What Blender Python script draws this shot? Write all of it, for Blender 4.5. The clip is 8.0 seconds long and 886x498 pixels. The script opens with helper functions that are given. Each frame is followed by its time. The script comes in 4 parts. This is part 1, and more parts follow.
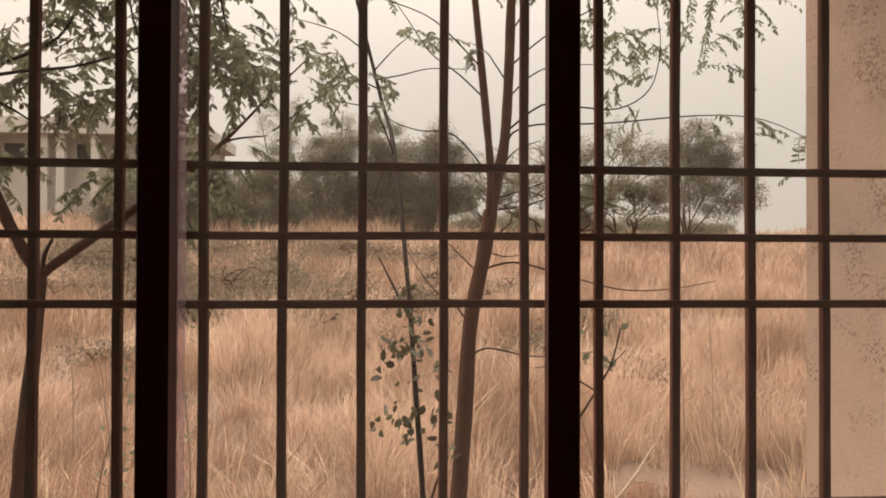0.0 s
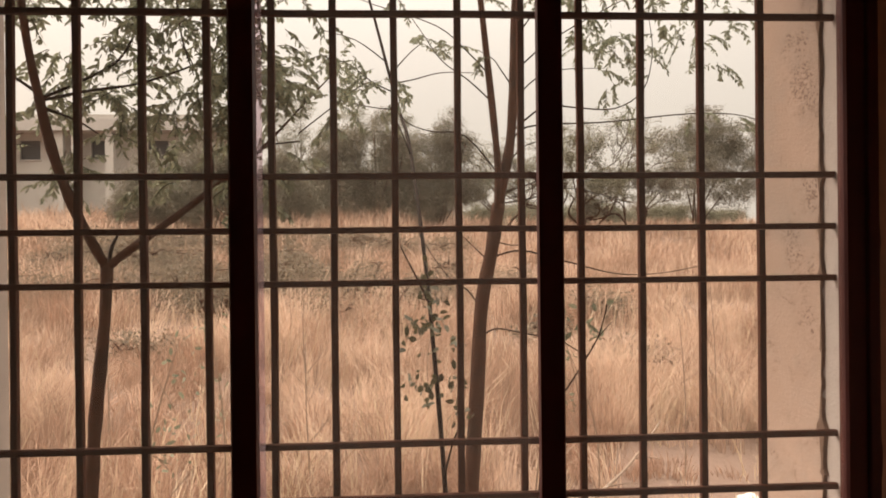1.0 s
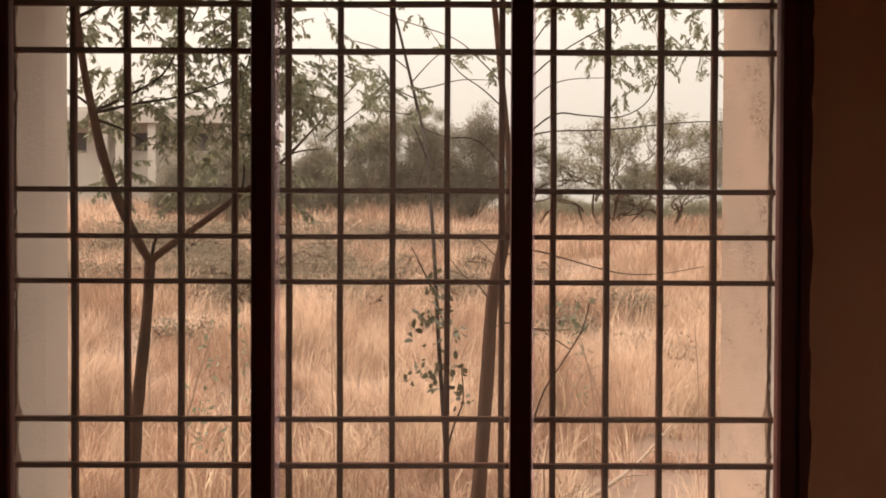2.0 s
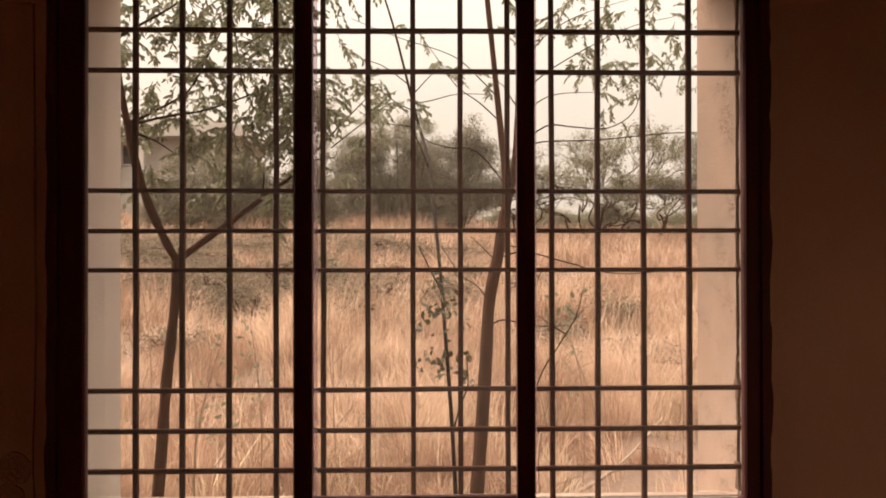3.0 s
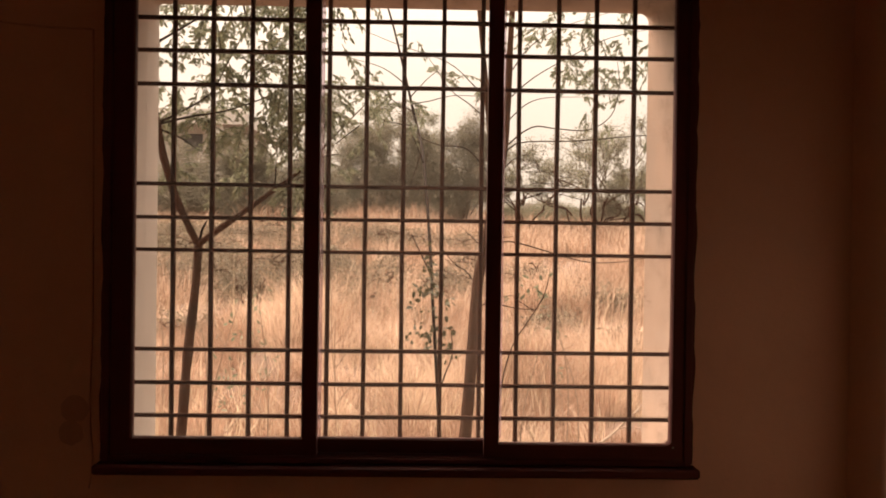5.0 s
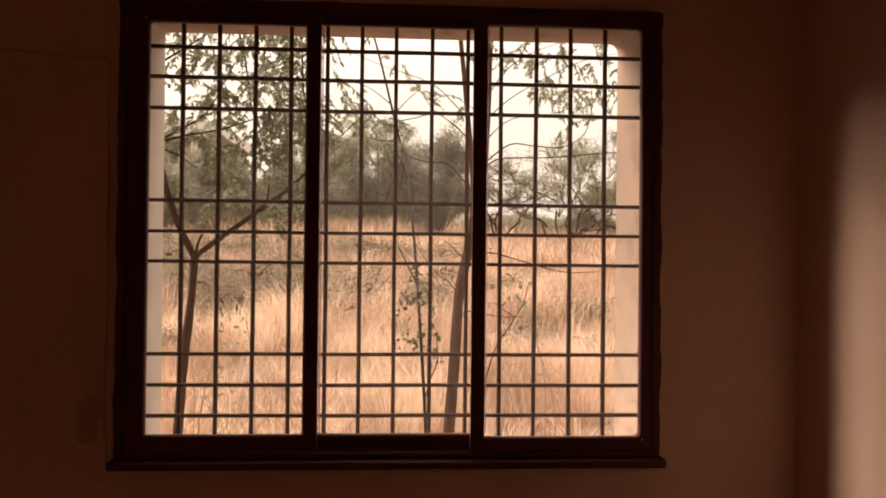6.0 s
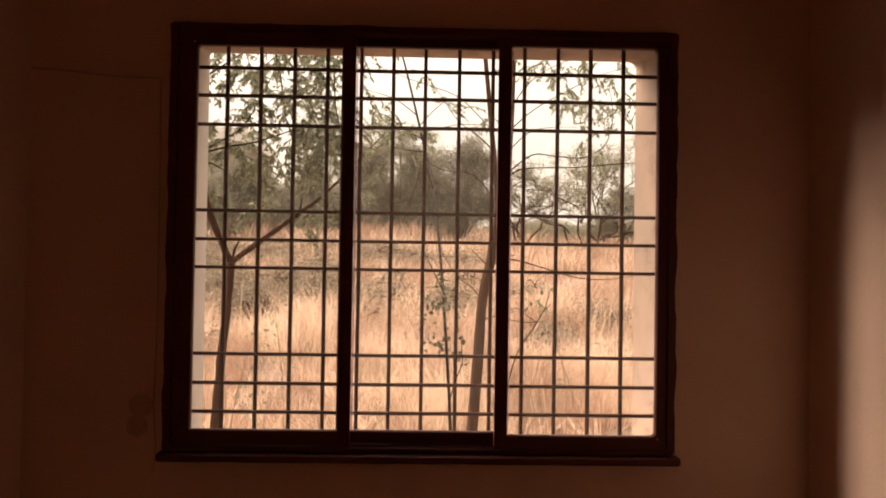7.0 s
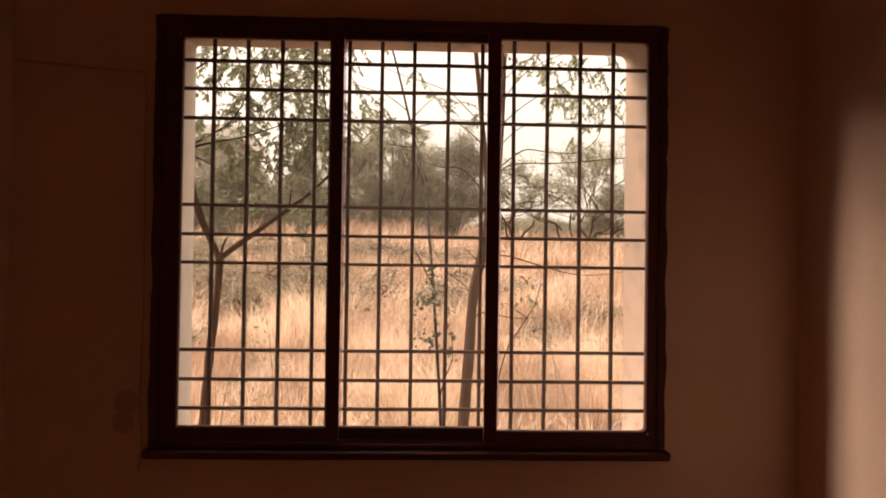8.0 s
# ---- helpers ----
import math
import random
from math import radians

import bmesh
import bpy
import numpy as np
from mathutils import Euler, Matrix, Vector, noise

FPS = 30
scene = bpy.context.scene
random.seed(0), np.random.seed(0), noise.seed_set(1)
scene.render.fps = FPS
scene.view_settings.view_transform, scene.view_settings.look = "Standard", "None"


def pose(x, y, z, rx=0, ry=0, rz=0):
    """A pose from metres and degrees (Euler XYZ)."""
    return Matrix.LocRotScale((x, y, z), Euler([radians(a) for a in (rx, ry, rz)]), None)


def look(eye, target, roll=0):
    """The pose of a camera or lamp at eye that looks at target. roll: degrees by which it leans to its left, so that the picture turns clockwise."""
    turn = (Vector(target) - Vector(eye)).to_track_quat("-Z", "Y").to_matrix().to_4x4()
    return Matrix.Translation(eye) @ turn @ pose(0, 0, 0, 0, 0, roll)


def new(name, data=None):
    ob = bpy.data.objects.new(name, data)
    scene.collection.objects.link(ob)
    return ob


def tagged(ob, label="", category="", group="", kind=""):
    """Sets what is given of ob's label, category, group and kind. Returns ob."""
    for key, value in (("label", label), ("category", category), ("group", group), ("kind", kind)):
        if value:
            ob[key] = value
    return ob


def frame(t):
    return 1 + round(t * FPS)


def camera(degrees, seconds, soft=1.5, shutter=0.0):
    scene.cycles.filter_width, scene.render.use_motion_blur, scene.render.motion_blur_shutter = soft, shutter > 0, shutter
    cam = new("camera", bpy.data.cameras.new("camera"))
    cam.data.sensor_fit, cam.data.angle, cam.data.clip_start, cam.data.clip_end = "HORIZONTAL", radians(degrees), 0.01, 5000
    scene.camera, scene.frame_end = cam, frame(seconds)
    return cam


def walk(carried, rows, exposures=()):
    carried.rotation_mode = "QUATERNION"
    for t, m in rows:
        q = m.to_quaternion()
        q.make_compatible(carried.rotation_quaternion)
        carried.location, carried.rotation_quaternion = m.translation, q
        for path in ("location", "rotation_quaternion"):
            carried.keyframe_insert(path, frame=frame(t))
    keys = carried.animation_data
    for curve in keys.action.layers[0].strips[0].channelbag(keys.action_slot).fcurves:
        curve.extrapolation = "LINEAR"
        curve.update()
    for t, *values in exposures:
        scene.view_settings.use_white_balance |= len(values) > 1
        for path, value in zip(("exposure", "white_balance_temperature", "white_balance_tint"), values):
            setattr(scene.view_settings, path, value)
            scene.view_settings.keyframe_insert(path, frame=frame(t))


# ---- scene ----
cam = camera(65.7, 8.0, soft=1.8)
PATH = [
    (0, (0.041, -0.771, 1.497), (0.18, 1.224, 1.521), 0.2),
    (0.5, (0.039, -0.885, 1.489), (0.135, 1.113, 1.503), -0.2),
    (1, (0.016, -1.012, 1.494), (0.124, 0.985, 1.49), -0.6),
    (1.2, (0.024, -1.052, 1.505), (0.127, 0.945, 1.49), -0.5),
    (2.3, (0.099, -1.248, 1.516), (0.09, 0.752, 1.492), 0.3),
    (2.5, (0.075, -1.285, 1.49), (0.074, 0.715, 1.505), 0.2),
    (3, (0.03, -1.396, 1.475), (0.076, 0.603, 1.487), -0.1),
    (3.5, (0.044, -1.469, 1.478), (0.108, 0.53, 1.477), 0.2),
    (4, (0.077, -1.553, 1.478), (0.118, 0.446, 1.471), 1.2),
    (4.5, (0.086, -1.625, 1.472), (0.112, 0.375, 1.451), 1.6),
    (4.7, (0.085, -1.656, 1.463), (0.104, 0.343, 1.445), 1.2),
    (5.8, (0.033, -1.831, 1.465), (0.136, 0.166, 1.47), 0.3),
    (6, (0.034, -1.863, 1.462), (0.14, 0.134, 1.482), 0.6),
    (6.5, (0.069, -1.943, 1.452), (0.115, 0.056, 1.493), 1.1),
    (7, (0.015, -1.98, 1.468), (0.058, 0.019, 1.503), 0.9),
    (7.5, (0.024, -1.977, 1.45), (0.069, 0.022, 1.499), 0.8),
    (8, (0.025, -1.966, 1.46), (0.09, 0.032, 1.488), 0.8),
]
KELVIN, TINT = 7600.0, 22.0

walk(cam, [(t, look(eye, target, roll)) for t, eye, target, roll in PATH],
     exposures=[(0.0, 0.53, KELVIN - 550, TINT), (1.0, 0.71, KELVIN - 550, TINT), (2.5, 0.86, KELVIN - 300, TINT + 2), (4.5, 1.03, KELVIN + 350, TINT + 6), (6.5, 1.27, KELVIN, TINT + 3), (8.0, 1.36, KELVIN, TINT + 2)])

# ---------------------------------------------------------------- light
SUN_TURN, SUN_UP = 65.0, 21.0        # degrees: to the left of straight ahead, and above the horizon
world = bpy.data.worlds.new("hazy_sky")
scene.world = world
world.use_nodes = True
wt = world.node_tree
sky = wt.nodes.new("ShaderNodeTexSky")
sky.sky_type, sky.sun_disc = "NISHITA", False
sky.sun_elevation, sky.sun_rotation = radians(SUN_UP), radians(-SUN_TURN)
sky.air_density, sky.dust_density, sky.ozone_density = 1.0, 6.0, 0.5
veil = wt.nodes.new("ShaderNodeMix")     # thick haze over the blue
veil.data_type = "RGBA"
veil.inputs[0].default_value = 0.8
veil.inputs[7].default_value = (8.9, 8.75, 7.6, 1)
wt.links.new(sky.outputs[0], veil.inputs[6])
# a hazy sky is even near the horizon and brighter overhead
way = wt.nodes.new("ShaderNodeTexCoord")
split = wt.nodes.new("ShaderNodeSeparateXYZ")
wt.links.new(way.outputs["Generated"], split.inputs[0])
climb = wt.nodes.new("ShaderNodeMapRange")
for i, v in enumerate((0.0, 1.0, 0.85, 7.6)):
    climb.inputs[i + 1].default_value = v
cube = wt.nodes.new("ShaderNodeMath")
cube.operation, cube.use_clamp = "POWER", True
wt.links.new(split.outputs[2], cube.inputs[0])
cube.inputs[1].default_value = 2.6
wt.links.new(cube.outputs[0], climb.inputs[0])
grade = wt.nodes.new("ShaderNodeVectorMath")
grade.operation = "SCALE"
wt.links.new(veil.outputs[2], grade.inputs[0])
wt.links.new(climb.outputs[0], grade.inputs["Scale"])
wt.links.new(grade.outputs[0], wt.nodes["Background"].inputs[0])
wt.nodes["Background"].inputs[1].default_value = 0.081

sun = new("sun", bpy.data.lights.new("sun", "SUN"))
sun.data.energy, sun.data.angle, sun.data.color = 2.1, radians(22), (1.0, 0.88, 0.76)
sun.matrix_world = look((-math.sin(radians(SUN_TURN)) * math.cos(radians(SUN_UP)) * 50, math.cos(radians(SUN_TURN)) * math.cos(radians(SUN_UP)) * 50,
                         math.sin(radians(SUN_UP)) * 50), (0, 0, 0))


# ---------------------------------------------------------------- materials
def node(tree, kind, **values):
    n = tree.nodes.new(kind)
    for key, value in values.items():
        if key in n.inputs:
            n.inputs[key].default_value = value
    return n


def surface(name, dark, light, scale=8.0, rough=0.8, metal=0.0, bump=0.2, fine=120.0, island=0.0, piece=0.0, through_light=0.0, stain=None, patch=0.6, depth=0.01):
    """Two-scale noise between two colours, with fine relief. island, piece: share of random tone per island or per object.
    stain: a third colour in patches; through_light: share of light let through a leaf."""
    m = bpy.data.materials.new(name)
    m.use_nodes = True
    t = m.node_tree
    link = t.links.new
    p = t.nodes["Principled BSDF"]
    co = node(t, "ShaderNodeTexCoord")
    big = node(t, "ShaderNodeTexNoise", Scale=scale, Detail=5.0, Roughness=0.6)
    small = node(t, "ShaderNodeTexNoise", Scale=fine, Detail=3.0, Roughness=0.7)
    link(co.outputs["Object"], big.inputs["Vector"])
    link(co.outputs["Object"], small.inputs["Vector"])
    tone = node(t, "ShaderNodeMath")
    tone.operation = "MULTIPLY_ADD"
    link(big.outputs["Fac"], tone.inputs[0])
    tone.inputs[1].default_value = 1.5 * patch
    tone.inputs[2].default_value = 0.5 - 0.95 * patch
    both = node(t, "ShaderNodeMath")
    both.operation = "MULTIPLY_ADD"
    link(small.outputs["Fac"], both.inputs[0])
    both.inputs[1].default_value = 0.5
    link(tone.outputs[0], both.inputs[2])
    fac = both.outputs[0]
    for share, kind, out in ((island, "ShaderNodeNewGeometry", "Random Per Island"), (piece, "ShaderNodeObjectInfo", "Random")):
        if share:
            src = node(t, kind)
            add = node(t, "ShaderNodeMath")
            add.operation = "MULTIPLY_ADD"
            link(src.outputs[out], add.inputs[0])
            add.inputs[1].default_value = share
            link(fac, add.inputs[2])
            less = node(t, "ShaderNodeMath")
            less.operation = "SUBTRACT"
            link(add.outputs[0], less.inputs[0])
            less.inputs[1].default_value = share / 2
            fac = less.outputs[0]
    ramp = node(t, "ShaderNodeMix")
    ramp.data_type, ramp.clamp_factor = "RGBA", True
    link(fac, ramp.inputs[0])
    ramp.inputs[6].default_value, ramp.inputs[7].default_value = (*dark, 1), (*light, 1)
    colour = ramp.outputs[2]
    if stain:
        blot = node(t, "ShaderNodeTexNoise", Scale=scale * 0.37, Detail=6.0, Roughness=0.65)
        link(co.outputs["Object"], blot.inputs["Vector"])
        edge = node(t, "ShaderNodeMapRange")
        edge.inputs[1].default_value, edge.inputs[2].default_value = 0.5, 0.72
        link(blot.outputs["Fac"], edge.inputs[0])
        over = node(t, "ShaderNodeMix")
        over.data_type = "RGBA"
        link(edge.outputs[0], over.inputs[0])
        link(colour, over.inputs[6])
        over.inputs[7].default_value = (*stain, 1)
        colour = over.outputs[2]
    link(colour, p.inputs["Base Color"])
    p.inputs["Roughness"].default_value, p.inputs["Metallic"].default_value = rough, metal
    if bump:
        b = node(t, "ShaderNodeBump", Strength=bump, Distance=depth)
        link(small.outputs["Fac"], b.inputs["Height"])
        link(b.outputs[0], p.inputs["Normal"])
    if through_light:
        soft = node(t, "ShaderNodeBsdfTranslucent")
        link(colour, soft.inputs[0])
        mix = node(t, "ShaderNodeMixShader")
        mix.inputs[0].default_value = through_light
        link(p.outputs[0], mix.inputs[1])
        link(soft.outputs[0], mix.inputs[2])
        link(mix.outputs[0], t.nodes["Material Output"].inputs[0])
    return m


def pitted_plaster(name):
    """Salmon cement plaster with small dark pits gathered in drifts, and washed-out grey drifts."""
    m = surface(name, (0.41, 0.298, 0.232), (0.53, 0.405, 0.33), scale=9, rough=0.92, bump=0.3, fine=160, stain=(0.385, 0.325, 0.28))
    t = m.node_tree
    link = t.links.new
    p = t.nodes["Principled BSDF"]
    base = p.inputs["Base Color"].links[0].from_socket
    co = node(t, "ShaderNodeTexCoord")
    cells = node(t, "ShaderNodeTexVoronoi", Scale=185.0, Randomness=1.0)
    drift = node(t, "ShaderNodeTexNoise", Scale=12.0, Detail=6.0, Roughness=0.7)
    ragged = node(t, "ShaderNodeTexNoise", Scale=210.0, Detail=3.0)
    shift = node(t, "ShaderNodeVectorMath")
    shift.operation = "MULTIPLY_ADD"
    link(ragged.outputs["Color"], shift.inputs[0])
    shift.inputs[1].default_value = (0.003, 0.003, 0.003)
    link(co.outputs["Object"], shift.inputs[2])
    for n in (drift, ragged):
        link(co.outputs["Object"], n.inputs["Vector"])
    link(shift.outputs[0], cells.inputs["Vector"])
    where = node(t, "ShaderNodeMapRange")
    for i, v in enumerate((0.42, 0.62, 0.0, 0.47)):
        where.inputs[i + 1].default_value = v
    link(drift.outputs["Fac"], where.inputs[0])
    pit = node(t, "ShaderNodeMath")
    pit.operation = "LESS_THAN"
    link(cells.outputs["Distance"], pit.inputs[0])
    link(where.outputs[0], pit.inputs[1])
    amount = node(t, "ShaderNodeMath")
    amount.operation = "MULTIPLY"
    link(pit.outputs[0], amount.inputs[0])
    amount.inputs[1].default_value = 0.62
    dark = node(t, "ShaderNodeMix")
    dark.data_type = "RGBA"
    link(amount.outputs[0], dark.inputs[0])
    # mottled grey tone, stronger towards the top and the inner side of the jamb
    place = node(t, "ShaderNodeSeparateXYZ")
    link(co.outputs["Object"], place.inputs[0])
    mottle = node(t, "ShaderNodeTexNoise", Scale=5.0, Detail=5.0, Roughness=0.6)
    link(co.outputs["Object"], mottle.inputs["Vector"])
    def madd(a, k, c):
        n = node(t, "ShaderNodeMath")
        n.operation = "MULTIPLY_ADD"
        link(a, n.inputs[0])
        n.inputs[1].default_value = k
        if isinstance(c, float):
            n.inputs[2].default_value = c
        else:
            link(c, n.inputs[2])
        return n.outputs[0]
    reach = madd(mottle.outputs["Fac"], 2.2, madd(place.outputs[1], -6.5, madd(place.outputs[2], 1.9, -3.25)))
    upper_grey = node(t, "ShaderNodeMapRange")
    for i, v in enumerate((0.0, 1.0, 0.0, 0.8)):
        upper_grey.inputs[i + 1].default_value = v
    link(reach, upper_grey.inputs[0])
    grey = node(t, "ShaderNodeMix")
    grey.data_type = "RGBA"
    link(upper_grey.outputs[0], grey.inputs[0])
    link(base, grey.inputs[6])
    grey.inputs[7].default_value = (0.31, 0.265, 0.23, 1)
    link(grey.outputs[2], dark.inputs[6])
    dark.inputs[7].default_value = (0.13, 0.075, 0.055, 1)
    link(dark.outputs[2], p.inputs["Base Color"])
    sink = node(t, "ShaderNodeBump", Strength=1.0, Distance=0.004)
    sink.invert = True
    link(pit.outputs[0], sink.inputs["Height"])
    link(p.inputs["Normal"].links[0].from_socket, sink.inputs["Normal"])
    link(sink.outputs[0], p.inputs["Normal"])
    return m


def clear_glass(name):
    """A thin pane: clear, with a faint scattering film and a Fresnel gloss."""
    m = bpy.data.materials.new(name)
    m.use_nodes = True
    t = m.node_tree
    t.nodes.remove(t.nodes["Principled BSDF"])
    clear = node(t, "ShaderNodeBsdfTransparent", Color=(0.95, 0.95, 0.94, 1))
    gloss = node(t, "ShaderNodeBsdfGlossy", Roughness=0.02)
    # scattering film that veils the view and lifts its darks
    scatter = node(t, "ShaderNodeBsdfTranslucent", Color=(0.75, 0.68, 0.6, 1))
    film = node(t, "ShaderNodeMixShader")
    film.inputs[0].default_value = 0.018
    fres = node(t, "ShaderNodeFresnel", IOR=1.45)
    mix = node(t, "ShaderNodeMixShader")
    t.links.new(clear.outputs[0], film.inputs[1])
    t.links.new(scatter.outputs[0], film.inputs[2])
    t.links.new(fres.outputs[0], mix.inputs[0])
    t.links.new(film.outputs[0], mix.inputs[1])
    t.links.new(gloss.outputs[0], mix.inputs[2])
    t.links.new(mix.outputs[0], t.nodes["Material Output"].inputs[0])
    return m


PATCH = surface("old_cement", (0.56, 0.37, 0.27), (0.68, 0.47, 0.36), scale=20, rough=0.9, bump=0.3)
ROOM_PAINT = surface("room_plaster", (0.77, 0.545, 0.405), (0.86, 0.635, 0.49), scale=3, rough=0.85, bump=0.12, fine=90, stain=(0.72, 0.49, 0.355))
# unseen back wall, ceiling and floor: saturated so their bounce light turns warm
BOUNCE_PAINT = surface("bounce_plaster", (0.82, 0.44, 0.28), (0.90, 0.53, 0.35), scale=3, rough=0.85, bump=0.12, fine=90)
FLOOR_BOUNCE = surface("bounce_floor", (0.74, 0.37, 0.20), (0.84, 0.46, 0.27), scale=4, rough=0.7, bump=0.1)
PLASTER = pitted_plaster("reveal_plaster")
# left jamb's smoother plaster, its skylight put into a paler, greyer colour
SKYLIT_PLASTER = surface("smooth_skylit_plaster", (0.40, 0.345, 0.30), (0.53, 0.465, 0.415), scale=7, rough=0.92, bump=0.25, fine=170, stain=(0.36, 0.315, 0.28))
LIME = surface("lime_putty", (0.36, 0.33, 0.30), (0.48, 0.44, 0.41), scale=25, rough=0.9, bump=0.3, fine=200)
CRACK = surface("crack_filler", (0.05, 0.03, 0.02), (0.22, 0.14, 0.10), scale=40, rough=0.95, bump=0.5, fine=250)
FRAME = surface("brown_aluminium", (0.075, 0.015, 0.011), (0.11, 0.024, 0.018), scale=20, rough=0.62, metal=0.0, bump=0.05)
RUST = surface("rusted_black_paint", (0.042, 0.0135, 0.008), (0.10, 0.035, 0.020), scale=30, rough=0.9, bump=0.3, fine=220, piece=0.2)
# pale colour standing in for light through the sash corner gaps
GAP_LIGHT = surface("pale_gap_light", (0.45, 0.42, 0.42), (0.6, 0.57, 0.56), scale=30, rough=0.6, bump=0.0)
GLASS = clear_glass("window_glass")


def milky_strip(name):
    """Thin translucent lilac band beside a meeting stile."""
    m = bpy.data.materials.new(name)
    m.use_nodes = True
    t = m.node_tree
    t.nodes.remove(t.nodes["Principled BSDF"])
    clear = node(t, "ShaderNodeBsdfTransparent", Color=(0.85, 0.78, 0.82, 1))
    soft = node(t, "ShaderNodeBsdfTranslucent", Color=(0.62, 0.54, 0.58, 1))
    mix = node(t, "ShaderNodeMixShader")
    mix.inputs[0].default_value = 0.16
    t.links.new(clear.outputs[0], mix.inputs[1])
    t.links.new(soft.outputs[0], mix.inputs[2])
    t.links.new(mix.outputs[0], t.nodes["Material Output"].inputs[0])
    return m


LILAC_BAND = milky_strip("lilac_film")
SOIL = surface("dry_soil", (0.085, 0.052, 0.036), (0.19, 0.12, 0.088), scale=0.8, rough=0.95, bump=0.5, fine=14, depth=0.06)
STRAW = surface("dry_grass", (0.125, 0.082, 0.057), (0.68, 0.468, 0.345), scale=0.7, rough=0.75, bump=0.0, fine=4.0, island=0.7, through_light=0.42, stain=(0.25, 0.165, 0.115), patch=1.1)
BROWN_STRAW = surface("dead_grass", (0.13, 0.079, 0.056), (0.48, 0.30, 0.212), scale=0.9, rough=0.8, bump=0.0, fine=4.0, island=0.6, through_light=0.35, patch=0.9)
PALE_STRAW = surface("bleached_grass", (0.36, 0.26, 0.195), (0.75, 0.55, 0.42), scale=0.9, rough=0.75, bump=0.0, fine=4.0, island=0.6, through_light=0.42, patch=0.9)
STALK = surface("pale_stalk", (0.42, 0.31, 0.2), (0.66, 0.52, 0.37), scale=2, rough=0.7, bump=0.0, island=0.4, through_light=0.2)
DRY_WOOD = surface("weathered_wood", (0.12, 0.08, 0.055), (0.28, 0.20, 0.145), scale=14, rough=0.85, bump=0.3)
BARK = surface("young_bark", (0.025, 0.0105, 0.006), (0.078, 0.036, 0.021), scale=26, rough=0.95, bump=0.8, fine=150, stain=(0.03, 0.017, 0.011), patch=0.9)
# near black: the twigs' backlit silhouette is put into the colour
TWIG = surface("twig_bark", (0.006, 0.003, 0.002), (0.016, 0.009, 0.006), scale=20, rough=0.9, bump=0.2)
LEAF = surface("feather_leaf", (0.085, 0.096, 0.064), (0.24, 0.255, 0.175), scale=6, rough=0.55, bump=0.0, island=0.7, through_light=0.45)
BROAD = surface("broad_leaf", (0.032, 0.033, 0.017), (0.11, 0.11, 0.058), scale=8, rough=0.5, bump=0.0, island=0.6, through_light=0.25)
# far foliage: distance haze is put into these paled, greyed leaf colours
BUSH = surface("bush_leaf", (0.088, 0.079, 0.06), (0.23, 0.208, 0.158), scale=0.9, rough=0.8, bump=0.0, island=0.4, through_light=0.3)
PALE_BUSH = surface("pale_bush_leaf", (0.105, 0.10, 0.072), (0.26, 0.248, 0.178), scale=0.9, rough=0.7, bump=0.0, island=0.7, through_light=0.35)
SCRUB = surface("scrub_leaf", (0.085, 0.068, 0.048), (0.21, 0.165, 0.115), scale=1.2, rough=0.8, bump=0.0, island=0.7, through_light=0.3)
HOUSE_WALL = surface("limewash", (0.33, 0.305, 0.275), (0.46, 0.435, 0.395), scale=1.2, rough=0.9, bump=0.1, stain=(0.27, 0.23, 0.2))
HOUSE_SLAB = surface("weathered_concrete", (0.30, 0.28, 0.26), (0.46, 0.43, 0.40), scale=1.5, rough=0.9, bump=0.1)
# dark panel stands in for the unlit inside behind the house windows
DARK_OPENING = surface("unlit_opening", (0.03, 0.03, 0.03), (0.07, 0.065, 0.06), scale=4, rough=0.6, bump=0.0)
CABLE = surface("painted_cable", (0.64, 0.42, 0.31), (0.74, 0.51, 0.39), scale=30, rough=0.6, bump=0.0)
CHALK = surface("white_stone", (0.62, 0.58, 0.53), (0.8, 0.77, 0.72), scale=12, rough=0.9, bump=0.4)

for dull in (RUST, BARK, TWIG, LEAF, BUSH, PALE_BUSH, STRAW, BROWN_STRAW, PALE_STRAW):      # dry, dusty surfaces with hardly any sheen
    for n in dull.node_tree.nodes:
        if n.type == "BSDF_PRINCIPLED":
            n.inputs["Specular IOR Level"].default_value = 0.15


# ---------------------------------------------------------------- building helpers
def mesh_of(name, bm, material, smooth=False):
    me = bpy.data.meshes.new(name)
    bm.to_mesh(me)
    bm.free()
    me.materials.append(material)
    if smooth:
        me.polygons.foreach_set("use_smooth", [True] * len(me.polygons))
    return me


def part(name, bm, material, parent=None, label="", smooth=False):
    ob = new(name, mesh_of(name, bm, material, smooth))
    ob.parent = parent
    if label:
        ob["label"] = label
    return ob


def block(bm, lo, hi, bevel=0.0):
    vs = bmesh.ops.create_cube(bm, size=1)["verts"]
    for v in vs:
        v.co = Vector([(lo[i] + hi[i]) / 2 + v.co[i] * (hi[i] - lo[i]) for i in range(3)])
    if bevel:
        edges = list({e for v in vs for e in v.link_edges})
        bmesh.ops.bevel(bm, geom=edges, offset=bevel, segments=1, affect="EDGES", profile=0.5)
    return bm


def boxed(lo, hi, bevel=0.0):
    return block(bmesh.new(), lo, hi, bevel)


